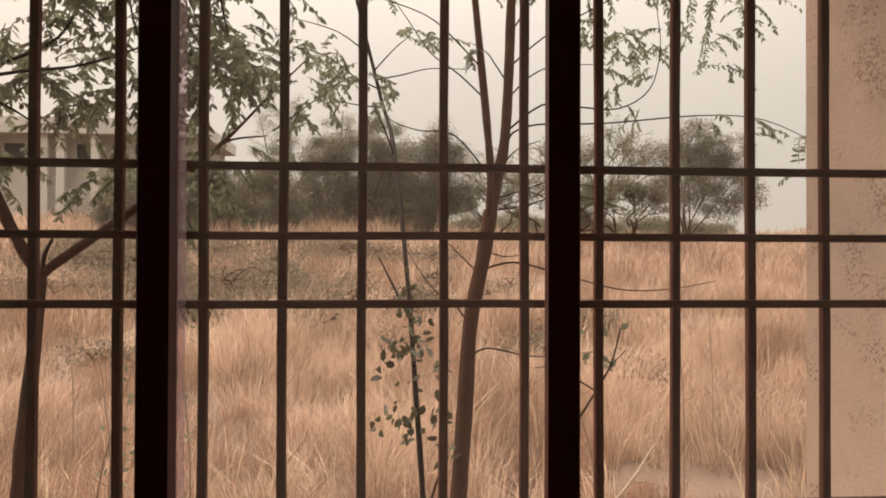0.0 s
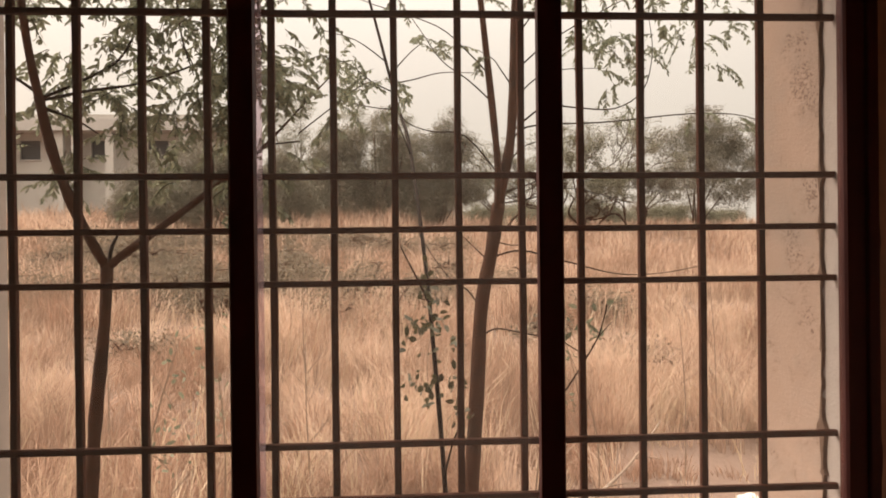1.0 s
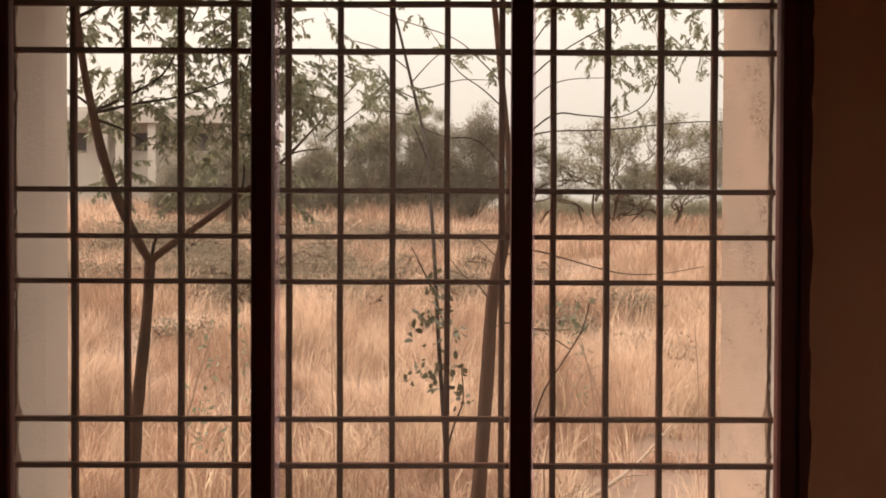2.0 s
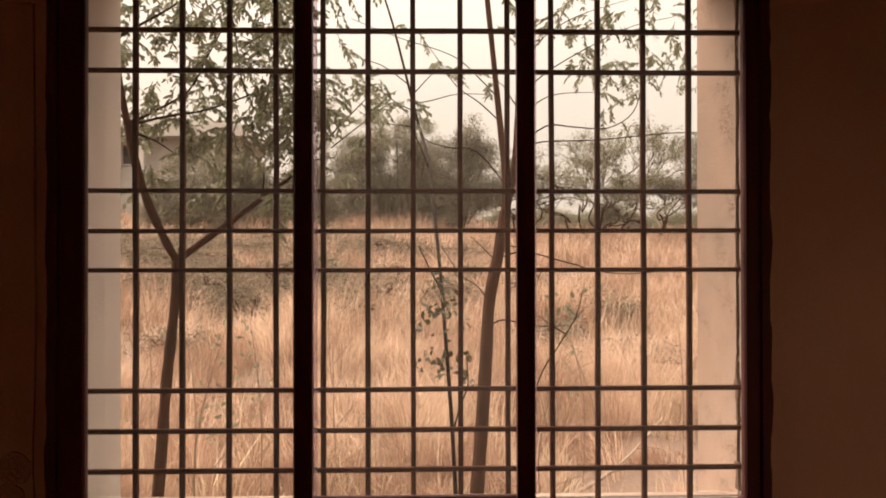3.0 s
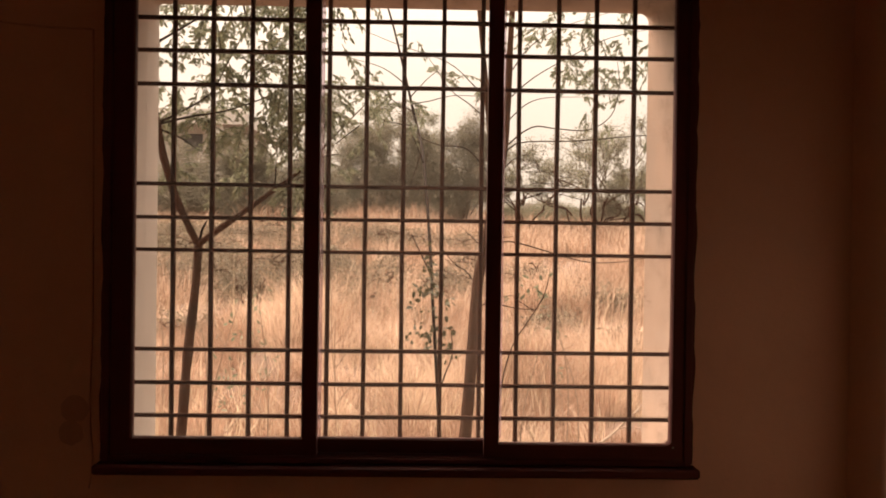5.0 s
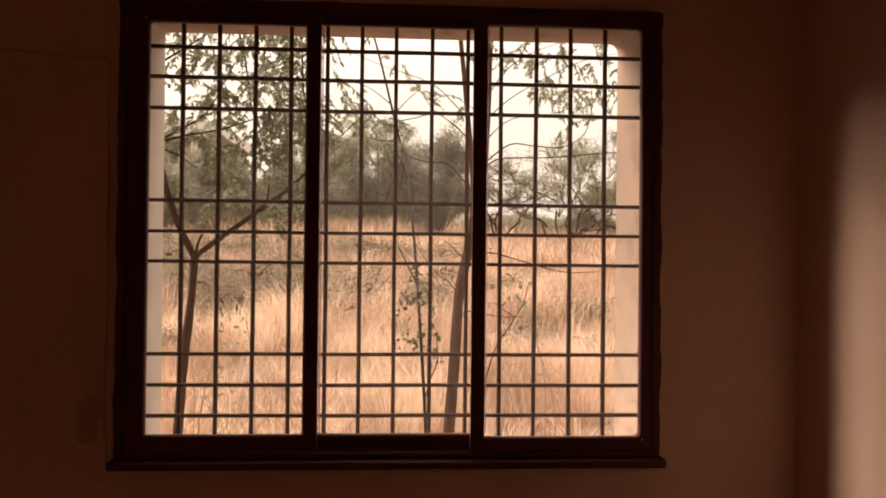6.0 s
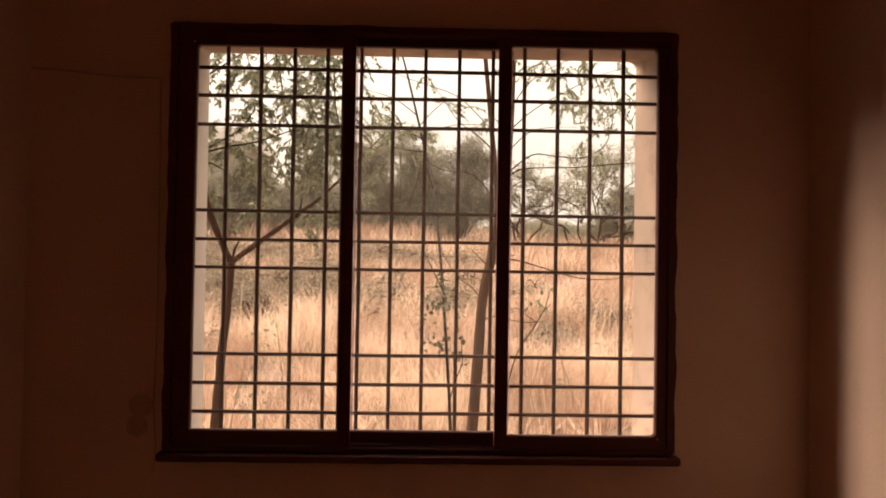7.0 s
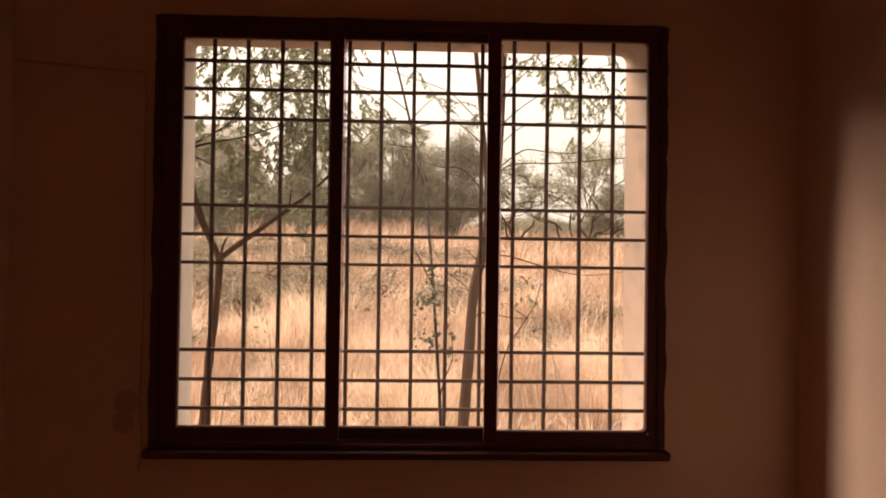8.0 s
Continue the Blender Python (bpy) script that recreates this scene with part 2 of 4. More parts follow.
def rounded_loop(x0, x1, z0, z1, radii, steps=6):
    """Points of a rectangle with rounded corners, counter-clockwise from bottom left. radii: bl, br, tr, tl."""
    pts = []
    for (cx, cz, a0), r in zip(((x0, z0, 180), (x1, z0, 270), (x1, z1, 0), (x0, z1, 90)), radii):
        ox, oz = cx + (r if cx == x0 else -r), cz + (r if cz == z0 else -r)
        for i in range(steps + 1):
            a = radians(a0 + 90 * i / steps)
            pts.append((ox + r * math.cos(a), oz + r * math.sin(a)))
    return pts


def tube(bm, points, radii, sides=7, wobble=0.0):
    """A tapered tube along a smooth line through the points."""
    pts = [Vector(p) for p in points]
    line, rad = [], []
    for i in range(len(pts) - 1):
        a, b = pts[max(i - 1, 0)], pts[min(i + 2, len(pts) - 1)]
        for k in range(4):
            u = k / 4
            p0, p1 = pts[i], pts[i + 1]
            t0, t1 = (p1 - a) * 0.5, (b - p0) * 0.5
            h = ((2 * u**3 - 3 * u**2 + 1) * p0 + (u**3 - 2 * u**2 + u) * t0 + (3 * u**2 - 2 * u**3) * p1 + (u**3 - u**2) * t1)
            line.append(h)
            rad.append(radii[i] * (1 - u) + radii[i + 1] * u)
    line.append(pts[-1])
    rad.append(radii[-1])
    rings = []
    up = Vector((0.31, 0.95, 0.1))
    for i, p in enumerate(line):
        d = (line[min(i + 1, len(line) - 1)] - line[max(i - 1, 0)]).normalized()
        s = d.cross(up).normalized()
        q = d.cross(s)
        r = rad[i] * (1 + (wobble * noise.noise(p * 23) if wobble else 0))
        rings.append([bm.verts.new(p + (s * math.cos(6.2832 * k / sides) + q * math.sin(6.2832 * k / sides)) * r) for k in range(sides)])
    for a, b in zip(rings, rings[1:]):
        for k in range(sides):
            bm.faces.new((a[k], a[(k + 1) % sides], b[(k + 1) % sides], b[k]))
    bm.faces.new(rings[0][::-1])
    bm.faces.new(rings[-1])
    return line


def raw_mesh(name, verts, material, parent=None, per=4):
    """A mesh of loose faces with `per` corners each, corners in order in verts (n * per, 3)."""
    me = bpy.data.meshes.new(name)
    count = len(verts) // per
    me.vertices.add(len(verts))
    me.vertices.foreach_set("co", np.asarray(verts, np.float32).ravel())
    me.loops.add(count * per)
    me.loops.foreach_set("vertex_index", np.arange(count * per, dtype=np.int32))
    me.polygons.add(count)
    me.polygons.foreach_set("loop_start", np.arange(0, count * per, per, dtype=np.int32))
    me.materials.append(material)
    me.update(calc_edges=True)
    ob = new(name, me)
    ob.parent = parent
    return ob


def leaf_quads(rng, centres, length, width, droop=0.0):
    """Diamond leaves at the centres, turned at random."""
    n = len(centres)
    d = rng.normal(size=(n, 3))
    d[:, 2] -= droop
    d /= np.linalg.norm(d, axis=1)[:, None] + 1e-9
    s = np.cross(d, rng.normal(size=(n, 3)))
    s /= np.linalg.norm(s, axis=1)[:, None] + 1e-9
    ln = (length * rng.uniform(0.7, 1.25, n))[:, None]
    wd = (width * rng.uniform(0.7, 1.25, n))[:, None]
    c = np.asarray(centres)
    bend = np.cross(d, s) * ln * 0.12
    quads = np.stack([c, c + d * ln * 0.45 + s * wd / 2 + bend, c + d * ln, c + d * ln * 0.45 - s * wd / 2 + bend], 1)
    return quads.reshape(-1, 3)


def leaf_ovals(rng, centres, length, width, droop=0.0, along=None):
    """Oval leaves with six corners each, folded a little along the middle. along: the direction each one points; else at random."""
    n = len(centres)
    d = rng.normal(size=(n, 3)) if along is None else along + rng.normal(size=(n, 3)) * 0.3
    d[:, 2] -= droop
    d /= np.linalg.norm(d, axis=1)[:, None]
    s = np.cross(d, rng.normal(size=(n, 3)))
    s /= np.linalg.norm(s, axis=1)[:, None]
    ln = (length * rng.uniform(0.6, 1.3, n))[:, None]
    wd = (width * rng.uniform(0.7, 1.2, n))[:, None] / 2
    c = np.asarray(centres)
    up = np.cross(d, s) * wd * 0.5
    ring = [c, c + d * ln * 0.25 + s * wd * 0.85 + up, c + d * ln * 0.65 + s * wd * 0.9 + up, c + d * ln, c + d * ln * 0.65 - s * wd * 0.9 + up, c + d * ln * 0.25 - s * wd * 0.85 + up]
    return np.stack(ring, 1).reshape(-1, 3)


def pinnate(rng, start, way, length, pairs, leaflet, width):
    """Leaflets along a drooping rachis: base points and directions."""
    pos, dirs, line = [], [], []
    p, d = np.array(start, float), np.array(way, float) / np.linalg.norm(way)
    side = np.cross(d, (0, 0, 1))
    side /= np.linalg.norm(side) + 1e-9
    step = length / pairs
    for i in range(pairs):
        line.append(tuple(p))
        d = d + np.array((0, 0, -0.10))
        d /= np.linalg.norm(d)
        p = p + d * step
        for sgn in (-1, 1):
            pos.append(p.copy())
            dirs.append(side * sgn * 0.75 + d * 0.55 + np.array((0, 0, -0.35)))
    line.append(tuple(p))
    pos.append(p.copy())
    dirs.append(d)
    return pos, dirs, line


def thing(name, label, category, at=(0, 0, 0), group="", kind=""):
    ob = new(name)
    ob.location = at
    return tagged(ob, label, category, group, kind)


def ground_height(x, y):
    rise = min(max((y - 4.0) / 36.0, 0.0), 1.0)
    side = min(max((5.0 - x) / 8.0, 0.0), 1.0)          # the far slope climbs towards the house
    return -0.12 + 2.95 * rise + 2.2 * rise * rise * side * side * (3 - 2 * side) + 0.10 * noise.noise(Vector((x * 0.35, y * 0.35, 0.0))) + 0.35 * rise * noise.noise(Vector((x * 0.08, y * 0.08, 5.0)))


# ---------------------------------------------------------------- the room
HALF, DEPTH, TALL, THICK = 1.13, -2.7, 2.75, 0.30
OX0, OX1, OZ0, OZ1 = -0.722, 0.722, 0.935, 2.125      # opening behind the window frame


# lines of the iron grille
COLUMNS = [-0.5955, -0.4961, -0.3957, -0.2957, -0.1943, -0.0979, -0.0005, 0.1020, 0.2045, 0.3008, 0.4015, 0.5020, 0.6023]
ROWS_Z = [2.0373, 1.9541, 1.8665, 1.6086, 1.5230, 1.4387, 1.1819, 1.0950, 1.0100]


def build_window_wall():
    """Wall with a plastered opening through it; the outer edges of the opening are rounded."""
    bm = bmesh.new()
    rings = []
    for y, x0, x1, z0, z1, r in ((0.0, OX0, OX1, OZ0, OZ1, 0.003), (0.055, OX0, OX1, OZ0, OZ1, 0.003), (0.112, OX0, OX1, OZ0, OZ1 + 0.004, 0.008),
                                 (0.114, OX0 + 0.004, OX1 - 0.004, OZ0 + 0.003, OZ1 + 0.002, 0.012), (0.20, OX0 + 0.010, OX1 - 0.012, OZ0 - 0.02, OZ1 + 0.006, 0.02),
                                 (0.285, OX0 + 0.009, OX1 - 0.024, OZ0 - 0.05, OZ1 + 0.016, 0.03), (THICK, OX0 - 0.001, OX1 - 0.012, OZ0 - 0.06, OZ1 + 0.028, 0.035)):
        loop = rounded_loop(x0, x1, z0, z1, (0.004, 0.004, r, r * 0.4))
        rings.append([bm.verts.new((x + 0.0015 * noise.noise(Vector((x * 30, y * 30, z * 9))), y, z)) for x, z in loop])
    n = len(rings[0])
    for a, b in zip(rings, rings[1:]):
        for k in range(n):
            bm.faces.new((a[k], b[k], b[(k + 1) % n], a[(k + 1) % n]))
    rims = []
    wide, low, top = 2.6, -0.6, TALL + 0.4
    for y in (0.0, THICK):
        pts = [(-wide, low), (wide, low), (wide, top), (-wide, top)]
        rims.append([bm.verts.new((x, y, z)) for x, z in pts])
    for rim, ring in ((rims[0], rings[0]), (rims[1], rings[-1])):
        edges = [bm.edges.new((rim[k], rim[(k + 1) % 4])) for k in range(4)]
        edges += [bm.edges.get((ring[k], ring[(k + 1) % n])) for k in range(n)]
        bmesh.ops.triangle_fill(bm, edges=edges, use_beauty=True)
    for k in range(4):
        bm.faces.new((rims[0][k], rims[0][(k + 1) % 4], rims[1][(k + 1) % 4], rims[1][k]))
    bmesh.ops.recalc_face_normals(bm, faces=bm.faces)
    me = mesh_of("wall_north", bm, ROOM_PAINT)
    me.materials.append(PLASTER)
    me.materials.append(LIME)
    me.materials.append(SKYLIT_PLASTER)
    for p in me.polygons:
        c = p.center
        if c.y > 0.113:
            # left jamb takes the plaster greyed for skylight
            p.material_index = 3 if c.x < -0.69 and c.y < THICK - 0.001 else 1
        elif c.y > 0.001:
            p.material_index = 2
    return tagged(new("wall_north", me), "brown plastered wall with a deep salmon window reveal", "wall", kind="structure")


wall_north = build_window_wall()
for name, lo, hi, words in (("wall_west", (-HALF - 0.2, DEPTH, 0), (-HALF, 0.0, TALL), "brown matt plastered side wall in shade"),
                            ("wall_east", (HALF, DEPTH, 0), (HALF + 0.2, 0.0, TALL), "brown plastered side wall lit by the window"),
                            ("wall_south", (-HALF - 0.2, DEPTH - 0.2, 0), (HALF + 0.2, DEPTH, TALL), "unseen wall closing the room, coloured to bounce warm light")):
    tagged(part(name, boxed(lo, hi), BOUNCE_PAINT if name == "wall_south" else ROOM_PAINT), words, "wall", kind="structure")
tagged(part("floor", boxed((-HALF - 0.2, DEPTH - 0.2, -0.15), (HALF + 0.2, 0.0, -0.0)), FLOOR_BOUNCE), "unseen floor of a small room, coloured to bounce warm light", "floor", kind="structure")
tagged(part("ceiling", boxed((-HALF - 0.2, DEPTH - 0.2, TALL), (HALF + 0.2, 0.0, TALL + 0.12)), BOUNCE_PAINT), "unseen ceiling of the room, coloured to bounce warm light", "ceiling", kind="structure")


def crack_line():
    """Ragged dark joint where the grille is let into the plaster, on both jambs, wider at the bar ends."""
    for side, x in ((-1, OX0), (1, OX1)):
        bm = bmesh.new()
        rows = []
        n = 260
        for i in range(n + 1):
            z = 0.95 + (OZ1 - 0.97) * i / n
            near = min(abs(z - r) for r in ROWS_Z)
            w = 0.0012 + 0.0022 * max(0.0, noise.noise(Vector((side, z * 22, 3.0)))) + 0.0016 * max(0.0, noise.noise(Vector((side, z * 75, 8.0)))) + 0.004 * math.exp(-(near / 0.012) ** 2)
            w *= 0.2 if noise.noise(Vector((side * 4.0, z * 9, 1.0))) > 0.12 else 1.25
            w *= 1.0 + 1.3 * min(max((1.5 - z) / 0.4, 0.0), 1.0) + (2.5 * math.exp(-((z - 0.95) / 0.035) ** 2) if side > 0 else 0.0)
            y = 0.1125 + 0.005 * noise.noise(Vector((side * 2.0, z * 7, 0.0))) + 0.003 * noise.noise(Vector((side, z * 45, 2.0)))
            face = x - side * 0.0065
            rows.append([bm.verts.new((x, y - w, z)), bm.verts.new((face, y - w * 0.7, z)), bm.verts.new((face, y + w, z)), bm.verts.new((x, y + w * 1.2, z))])
        for a, b in zip(rows, rows[1:]):
            for k in range(4):
                bm.faces.new((a[k], a[(k + 1) % 4], b[(k + 1) % 4], b[k]))
        bmesh.ops.recalc_face_normals(bm, faces=bm.faces)
        tagged(part("trim", bm, CRACK), "ragged dark crack along the plaster joint", "plaster joint", kind="structure")


crack_line()


# ---------------------------------------------------------------- sliding window
def build_window():
    win = thing("window_1", "dark brown aluminium three-panel sliding window", "window", (0, 0, 0.9), kind="structure")
    base = Matrix.Translation((0, 0, -0.9))

    def piece(name, bm, material, parent=win, label="", smooth=False):
        if parent is win:
            bm.transform(base)
        return part(name, bm, material, parent, label, smooth)

    FX0, FX1, FZ0, FZ1 = -0.722, 0.724, 0.921, 2.137
    y0, y1 = -0.024, 0.038
    piece("frame_jamb", boxed((FX0, y0, FZ0), (FX0 + 0.018, y1, FZ1), 0.002), FRAME)
    piece("frame_jamb", boxed((FX1 - 0.018, y0, FZ0), (FX1, y1, FZ1), 0.002), FRAME)
    piece("frame_head", boxed((FX0 + 0.018, y0, FZ1 - 0.022), (FX1 - 0.018, y1, FZ1), 0.002), FRAME)
    piece("frame_sill", boxed((FX0 + 0.018, y0, FZ0), (FX1 - 0.018, y1, FZ0 + 0.015), 0.002), FRAME)
    for y in (-0.0205, 0.006, 0.033):
        piece("track", boxed((FX0 + 0.018, y, FZ0 + 0.015), (FX1 - 0.018, y + 0.003, FZ0 + 0.0175)), FRAME, label="thin raised sliding track")
    # stool below, proud of the wall, with worn ends
    bm = boxed((-0.736, -0.046, 0.896), (0.740, -0.002, 0.920), 0.005)
    piece("stool", bm, FRAME, label="dark narrow ledge under the frame")
    # rough brown paint run past the frame on the plaster
    bm = bmesh.new()
    for side in (-1, 1):
        n, edge = 70, []
        for i in range(n + 1):
            z = 0.921 + 1.219 * i / n
            w = 0.012 + 0.006 * noise.noise(Vector((side * 7.0, z * 9, 1))) + 0.003 * noise.noise(Vector((side * 3.0, z * 31, 4)))
            x = FX0 - w if side < 0 else FX1 + w
            edge.append((bm.verts.new((FX0 if side < 0 else FX1, -0.003, z)), bm.verts.new((x, -0.003, z)), bm.verts.new((x, 0.0, z)), bm.verts.new((FX0 if side < 0 else FX1, 0.0, z))))
        for a, b in zip(edge, edge[1:]):
            for k in range(4):
                bm.faces.new((a[k], a[(k + 1) % 4], b[(k + 1) % 4], b[k]))
    n, edge = 70, []
    for i in range(n + 1):
        x = FX0 + (FX1 - FX0) * i / n
        w = 0.006 + 0.005 * noise.noise(Vector((x * 8, 3.0, 1))) + 0.003 * noise.noise(Vector((x * 27, 2.0, 4)))
        edge.append((bm.verts.new((x, -0.003, FZ1)), bm.verts.new((x, -0.003, FZ1 + max(w, 0.001))), bm.verts.new((x, 0.0, FZ1 + max(w, 0.001))), bm.verts.new((x, 0.0, FZ1))))
    for a, b in zip(edge, edge[1:]):
        for k in range(4):
            bm.faces.new((a[k], a[(k + 1) % 4], b[(k + 1) % 4], b[k]))
    bmesh.ops.recalc_face_normals(bm, faces=bm.faces)
    piece("paint_margin", bm, FRAME, label="ragged edge of dark brown paint on plaster")

    def sash(x0, x1, gx0, gx1, z0, z1, gz0, gz1, ya, yb, radii):
        """One sliding sash with a pane; the pane's corners are rounded by moulded corner pieces."""
        bm = bmesh.new()
        inner = rounded_loop(gx0, gx1, gz0, gz1, radii, 5)
        outer = []
        for x, z in inner:
            u = (x - gx0) / (gx1 - gx0)
            v = (z - gz0) / (gz1 - gz0)
            m = min(u, 1 - u, v, 1 - v)
            outer.append((x0, z0 + (z1 - z0) * v) if m == u else (x1, z0 + (z1 - z0) * v) if m == 1 - u else (x0 + (x1 - x0) * u, z0) if m == v else (x0 + (x1 - x0) * u, z1))
        # true corners
        k = len(inner) // 4
        for c, xz in enumerate(((x0, z0), (x1, z0), (x1, z1), (x0, z1))):
            outer[c * k + k // 2] = xz
        lip = 0.003
        inner2 = rounded_loop(gx0 - lip, gx1 + lip, gz0 - lip, gz1 + lip, [r + lip for r in radii], 5)
        front_o = [bm.verts.new((x, ya, z)) for x, z in outer]
        front_i = [bm.verts.new((x, ya, z)) for x, z in inner2]
        mid_i = [bm.verts.new((x, ya + 0.004, z)) for x, z in inner]
        back_i = [bm.verts.new((x, yb, z)) for x, z in inner]
        back_o = [bm.verts.new((x, yb, z)) for x, z in outer]
        n = len(inner)
        for a, b in ((front_o, front_i), (front_i, mid_i), (mid_i, back_i), (back_i, back_o), (back_o, front_o)):
            for i in range(n):
                bm.faces.new((a[i], a[(i + 1) % n], b[(i + 1) % n], b[i]))
        bmesh.ops.recalc_face_normals(bm, faces=bm.faces)
        bm.transform(base)
        s = part("sash", bm, FRAME, win)
        ym = (ya + yb) / 2
        g = boxed((gx0 - 0.004, ym - 0.002, gz0 - 0.004), (gx1 + 0.004, ym + 0.002, gz1 + 0.004))
        g.transform(base)
        pane = part("pane", g, GLASS, s, "clear glass pane with a faint veiling film")
        pane.visible_shadow = False
        return s

    left = sash(-0.703, -0.201, -0.653, -0.237, 0.939, 2.114, 0.980, 2.077, -0.016, 0.003, (0.002, 0.002, 0.002, 0.012))
    middle = sash(-0.244, 0.252, -0.206, 0.218, 0.939, 2.114, 0.974, 2.090, 0.012, 0.031, (0.002, 0.002, 0.002, 0.002))
    right = sash(0.211, 0.705, 0.248, 0.674, 0.939, 2.114, 0.973, 2.091, -0.019, 0.000, (0.002, 0.014, 0.016, 0.010))
    # narrow lilac bands along both sides of the middle sash
    for x0, x1, y in ((-0.2062, -0.1965, 0.026), (0.2525, 0.2590, 0.034)):
        g = boxed((x0, y, 0.972), (x1, y + 0.0015, 2.092))
        g.transform(base)
        part("pale_strip", g, LILAC_BAND, middle, "milky translucent lilac strip")
    # pale dots added where light leaks through two sash corners
    for s, x, z in ((left, -0.659, 2.083), (right, 0.680, 0.967)):
        bm = bmesh.new()
        bmesh.ops.create_cone(bm, cap_ends=True, segments=10, radius1=0.003, radius2=0.002, depth=0.002)
        bm.transform(Matrix.Translation((x, -0.0205, z)) @ Matrix.Rotation(radians(90), 4, "X"))
        bm.transform(base)
        part("gap_dot", bm, GAP_LIGHT, s, "small pale dot for light through a corner gap")
    return win


build_window()


# ---------------------------------------------------------------- iron grille
def build_grille():
    g = thing("window_grille", "rusty dark iron bar grille set in the reveal", "window grille", (0, 0.092, 0.94))
    rng = random.Random(3)

    def bar(length, w, d):
        bm = bmesh.new()
        n = 26
        rings = []
        for i in range(n + 1):
            u = -length / 2 + length * i / n
            k = 1 + 0.05 * noise.noise(Vector((u * 40, w * 900, 0)))
            ox, oy = 0.0010 * noise.noise(Vector((u * 4, 9.1, w * 100))), 0.001 * noise.noise(Vector((u * 4, 3.3, 2)))
            b = 0.0012
            rings.append([bm.verts.new((ox + sx * (w / 2 - bx) * k, oy + sy * (d / 2 - by) * k, u))
                          for sx, sy, bx, by in ((-1, -1, b, 0), (1, -1, b, 0), (1, -1, 0, b), (1, 1, 0, b), (1, 1, b, 0), (-1, 1, b, 0), (-1, 1, 0, b), (-1, -1, 0, b))])
        for a, c in zip(rings, rings[1:]):
            for k in range(8):
                bm.faces.new((a[k], a[(k + 1) % 8], c[(k + 1) % 8], c[k]))
        bm.faces.new(rings[0][::-1])
        bm.faces.new(rings[-1])
        return bm

    z0, z1 = OZ0 - 0.02, OZ1 + 0.03
    upright = mesh_of("upright_bar", bar(z1 - z0, 0.0112, 0.010), RUST)
    for x in COLUMNS:
        ob = new("upright_bar", upright)
        ob.parent = g
        ob.matrix_basis = pose(x, 0, (z0 + z1) / 2 - 0.94, 0, rng.uniform(-0.12, 0.12), rng.choice((0, 180)))
    cross = mesh_of("cross_bar", bar(OX1 - OX0 + 0.03, 0.0100, 0.010), RUST)
    for z in ROWS_Z:
        ob = new("cross_bar", cross)
        ob.parent = g
        ob.matrix_basis = pose((OX0 + OX1) / 2, -0.0085, z - 0.94, 0, 90 + rng.uniform(-0.07, 0.07), 0)
    return g


build_grille()


# ---------------------------------------------------------------- small things on the wall
bm = bmesh.new()
tube(bm, [(-1.128, -0.0025, 2.003), (-0.98, -0.0025, 1.992), (-0.86, -0.0025, 1.981), (-0.765, -0.0025, 1.978)], [0.0028] * 4, 6)
tube(bm, [(-0.760, -0.0025, 1.978), (-0.757, -0.0025, 1.6), (-0.755, -0.0025, 1.3), (-0.760, -0.0025, 1.05), (-0.752, -0.0025, 0.93), (-0.760, -0.0025, 0.85)], [0.0024] * 6, 6)
tagged(part("cable", bm, CABLE, None, "", True), "thin painted-over cable run along the brown plaster", "cable")
for k, (x, z, r) in enumerate(((-0.797, 1.045, 0.034), (-0.806, 0.985, 0.030))):
    bm = bmesh.new()
    bmesh.ops.create_circle(bm, cap_ends=True, segments=28, radius=r)
    for v in bm.verts:
        v.co *= 1 + 0.12 * noise.noise(v.co * 60 + Vector((k, 0, 0)))
    f = bmesh.ops.extrude_face_region(bm, geom=list(bm.faces))
    bmesh.ops.translate(bm, verts=[v for v in f["geom"] if isinstance(v, bmesh.types.BMVert)], vec=(0, 0, 0.0016))
    bmesh.ops.recalc_face_normals(bm, faces=bm.faces)
    bm.transform(Matrix.Translation((x, 0.0, z)) @ Matrix.Rotation(radians(90), 4, "X"))
    tagged(part("plaster_patch", bm, PATCH), "round darker cement patch on the brown wall", "wall patch", "patches beside the window")


# ---------------------------------------------------------------- the field
def build_ground():
    ys = [-2000, -300, -60, -15, -6, -3, -1, THICK + 0.001] + [0.6 + 0.4 * i for i in range(16)] + [7.2 + 1.0 * i for i in range(34)] + [45, 55, 80, 140, 300, 700, 2000]
    xs = sorted({s * v for s in (-1, 1) for v in [0.5 * i for i in range(13)] + [7 + 1.5 * i for i in range(14)] + [40, 80, 200, 600, 2000]})
    bm = bmesh.new()
    grid = [[bm.verts.new((x, y, ground_height(x, y))) for x in xs] for y in ys]
    for a, b in zip(grid, grid[1:]):
        for k in range(len(xs) - 1):
            bm.faces.new((a[k], a[k + 1], b[k + 1], b[k]))
    return tagged(part("ground", bm, SOIL, None, "", True), "dry brown earth of an overgrown field", "ground", kind="structure")


build_ground()


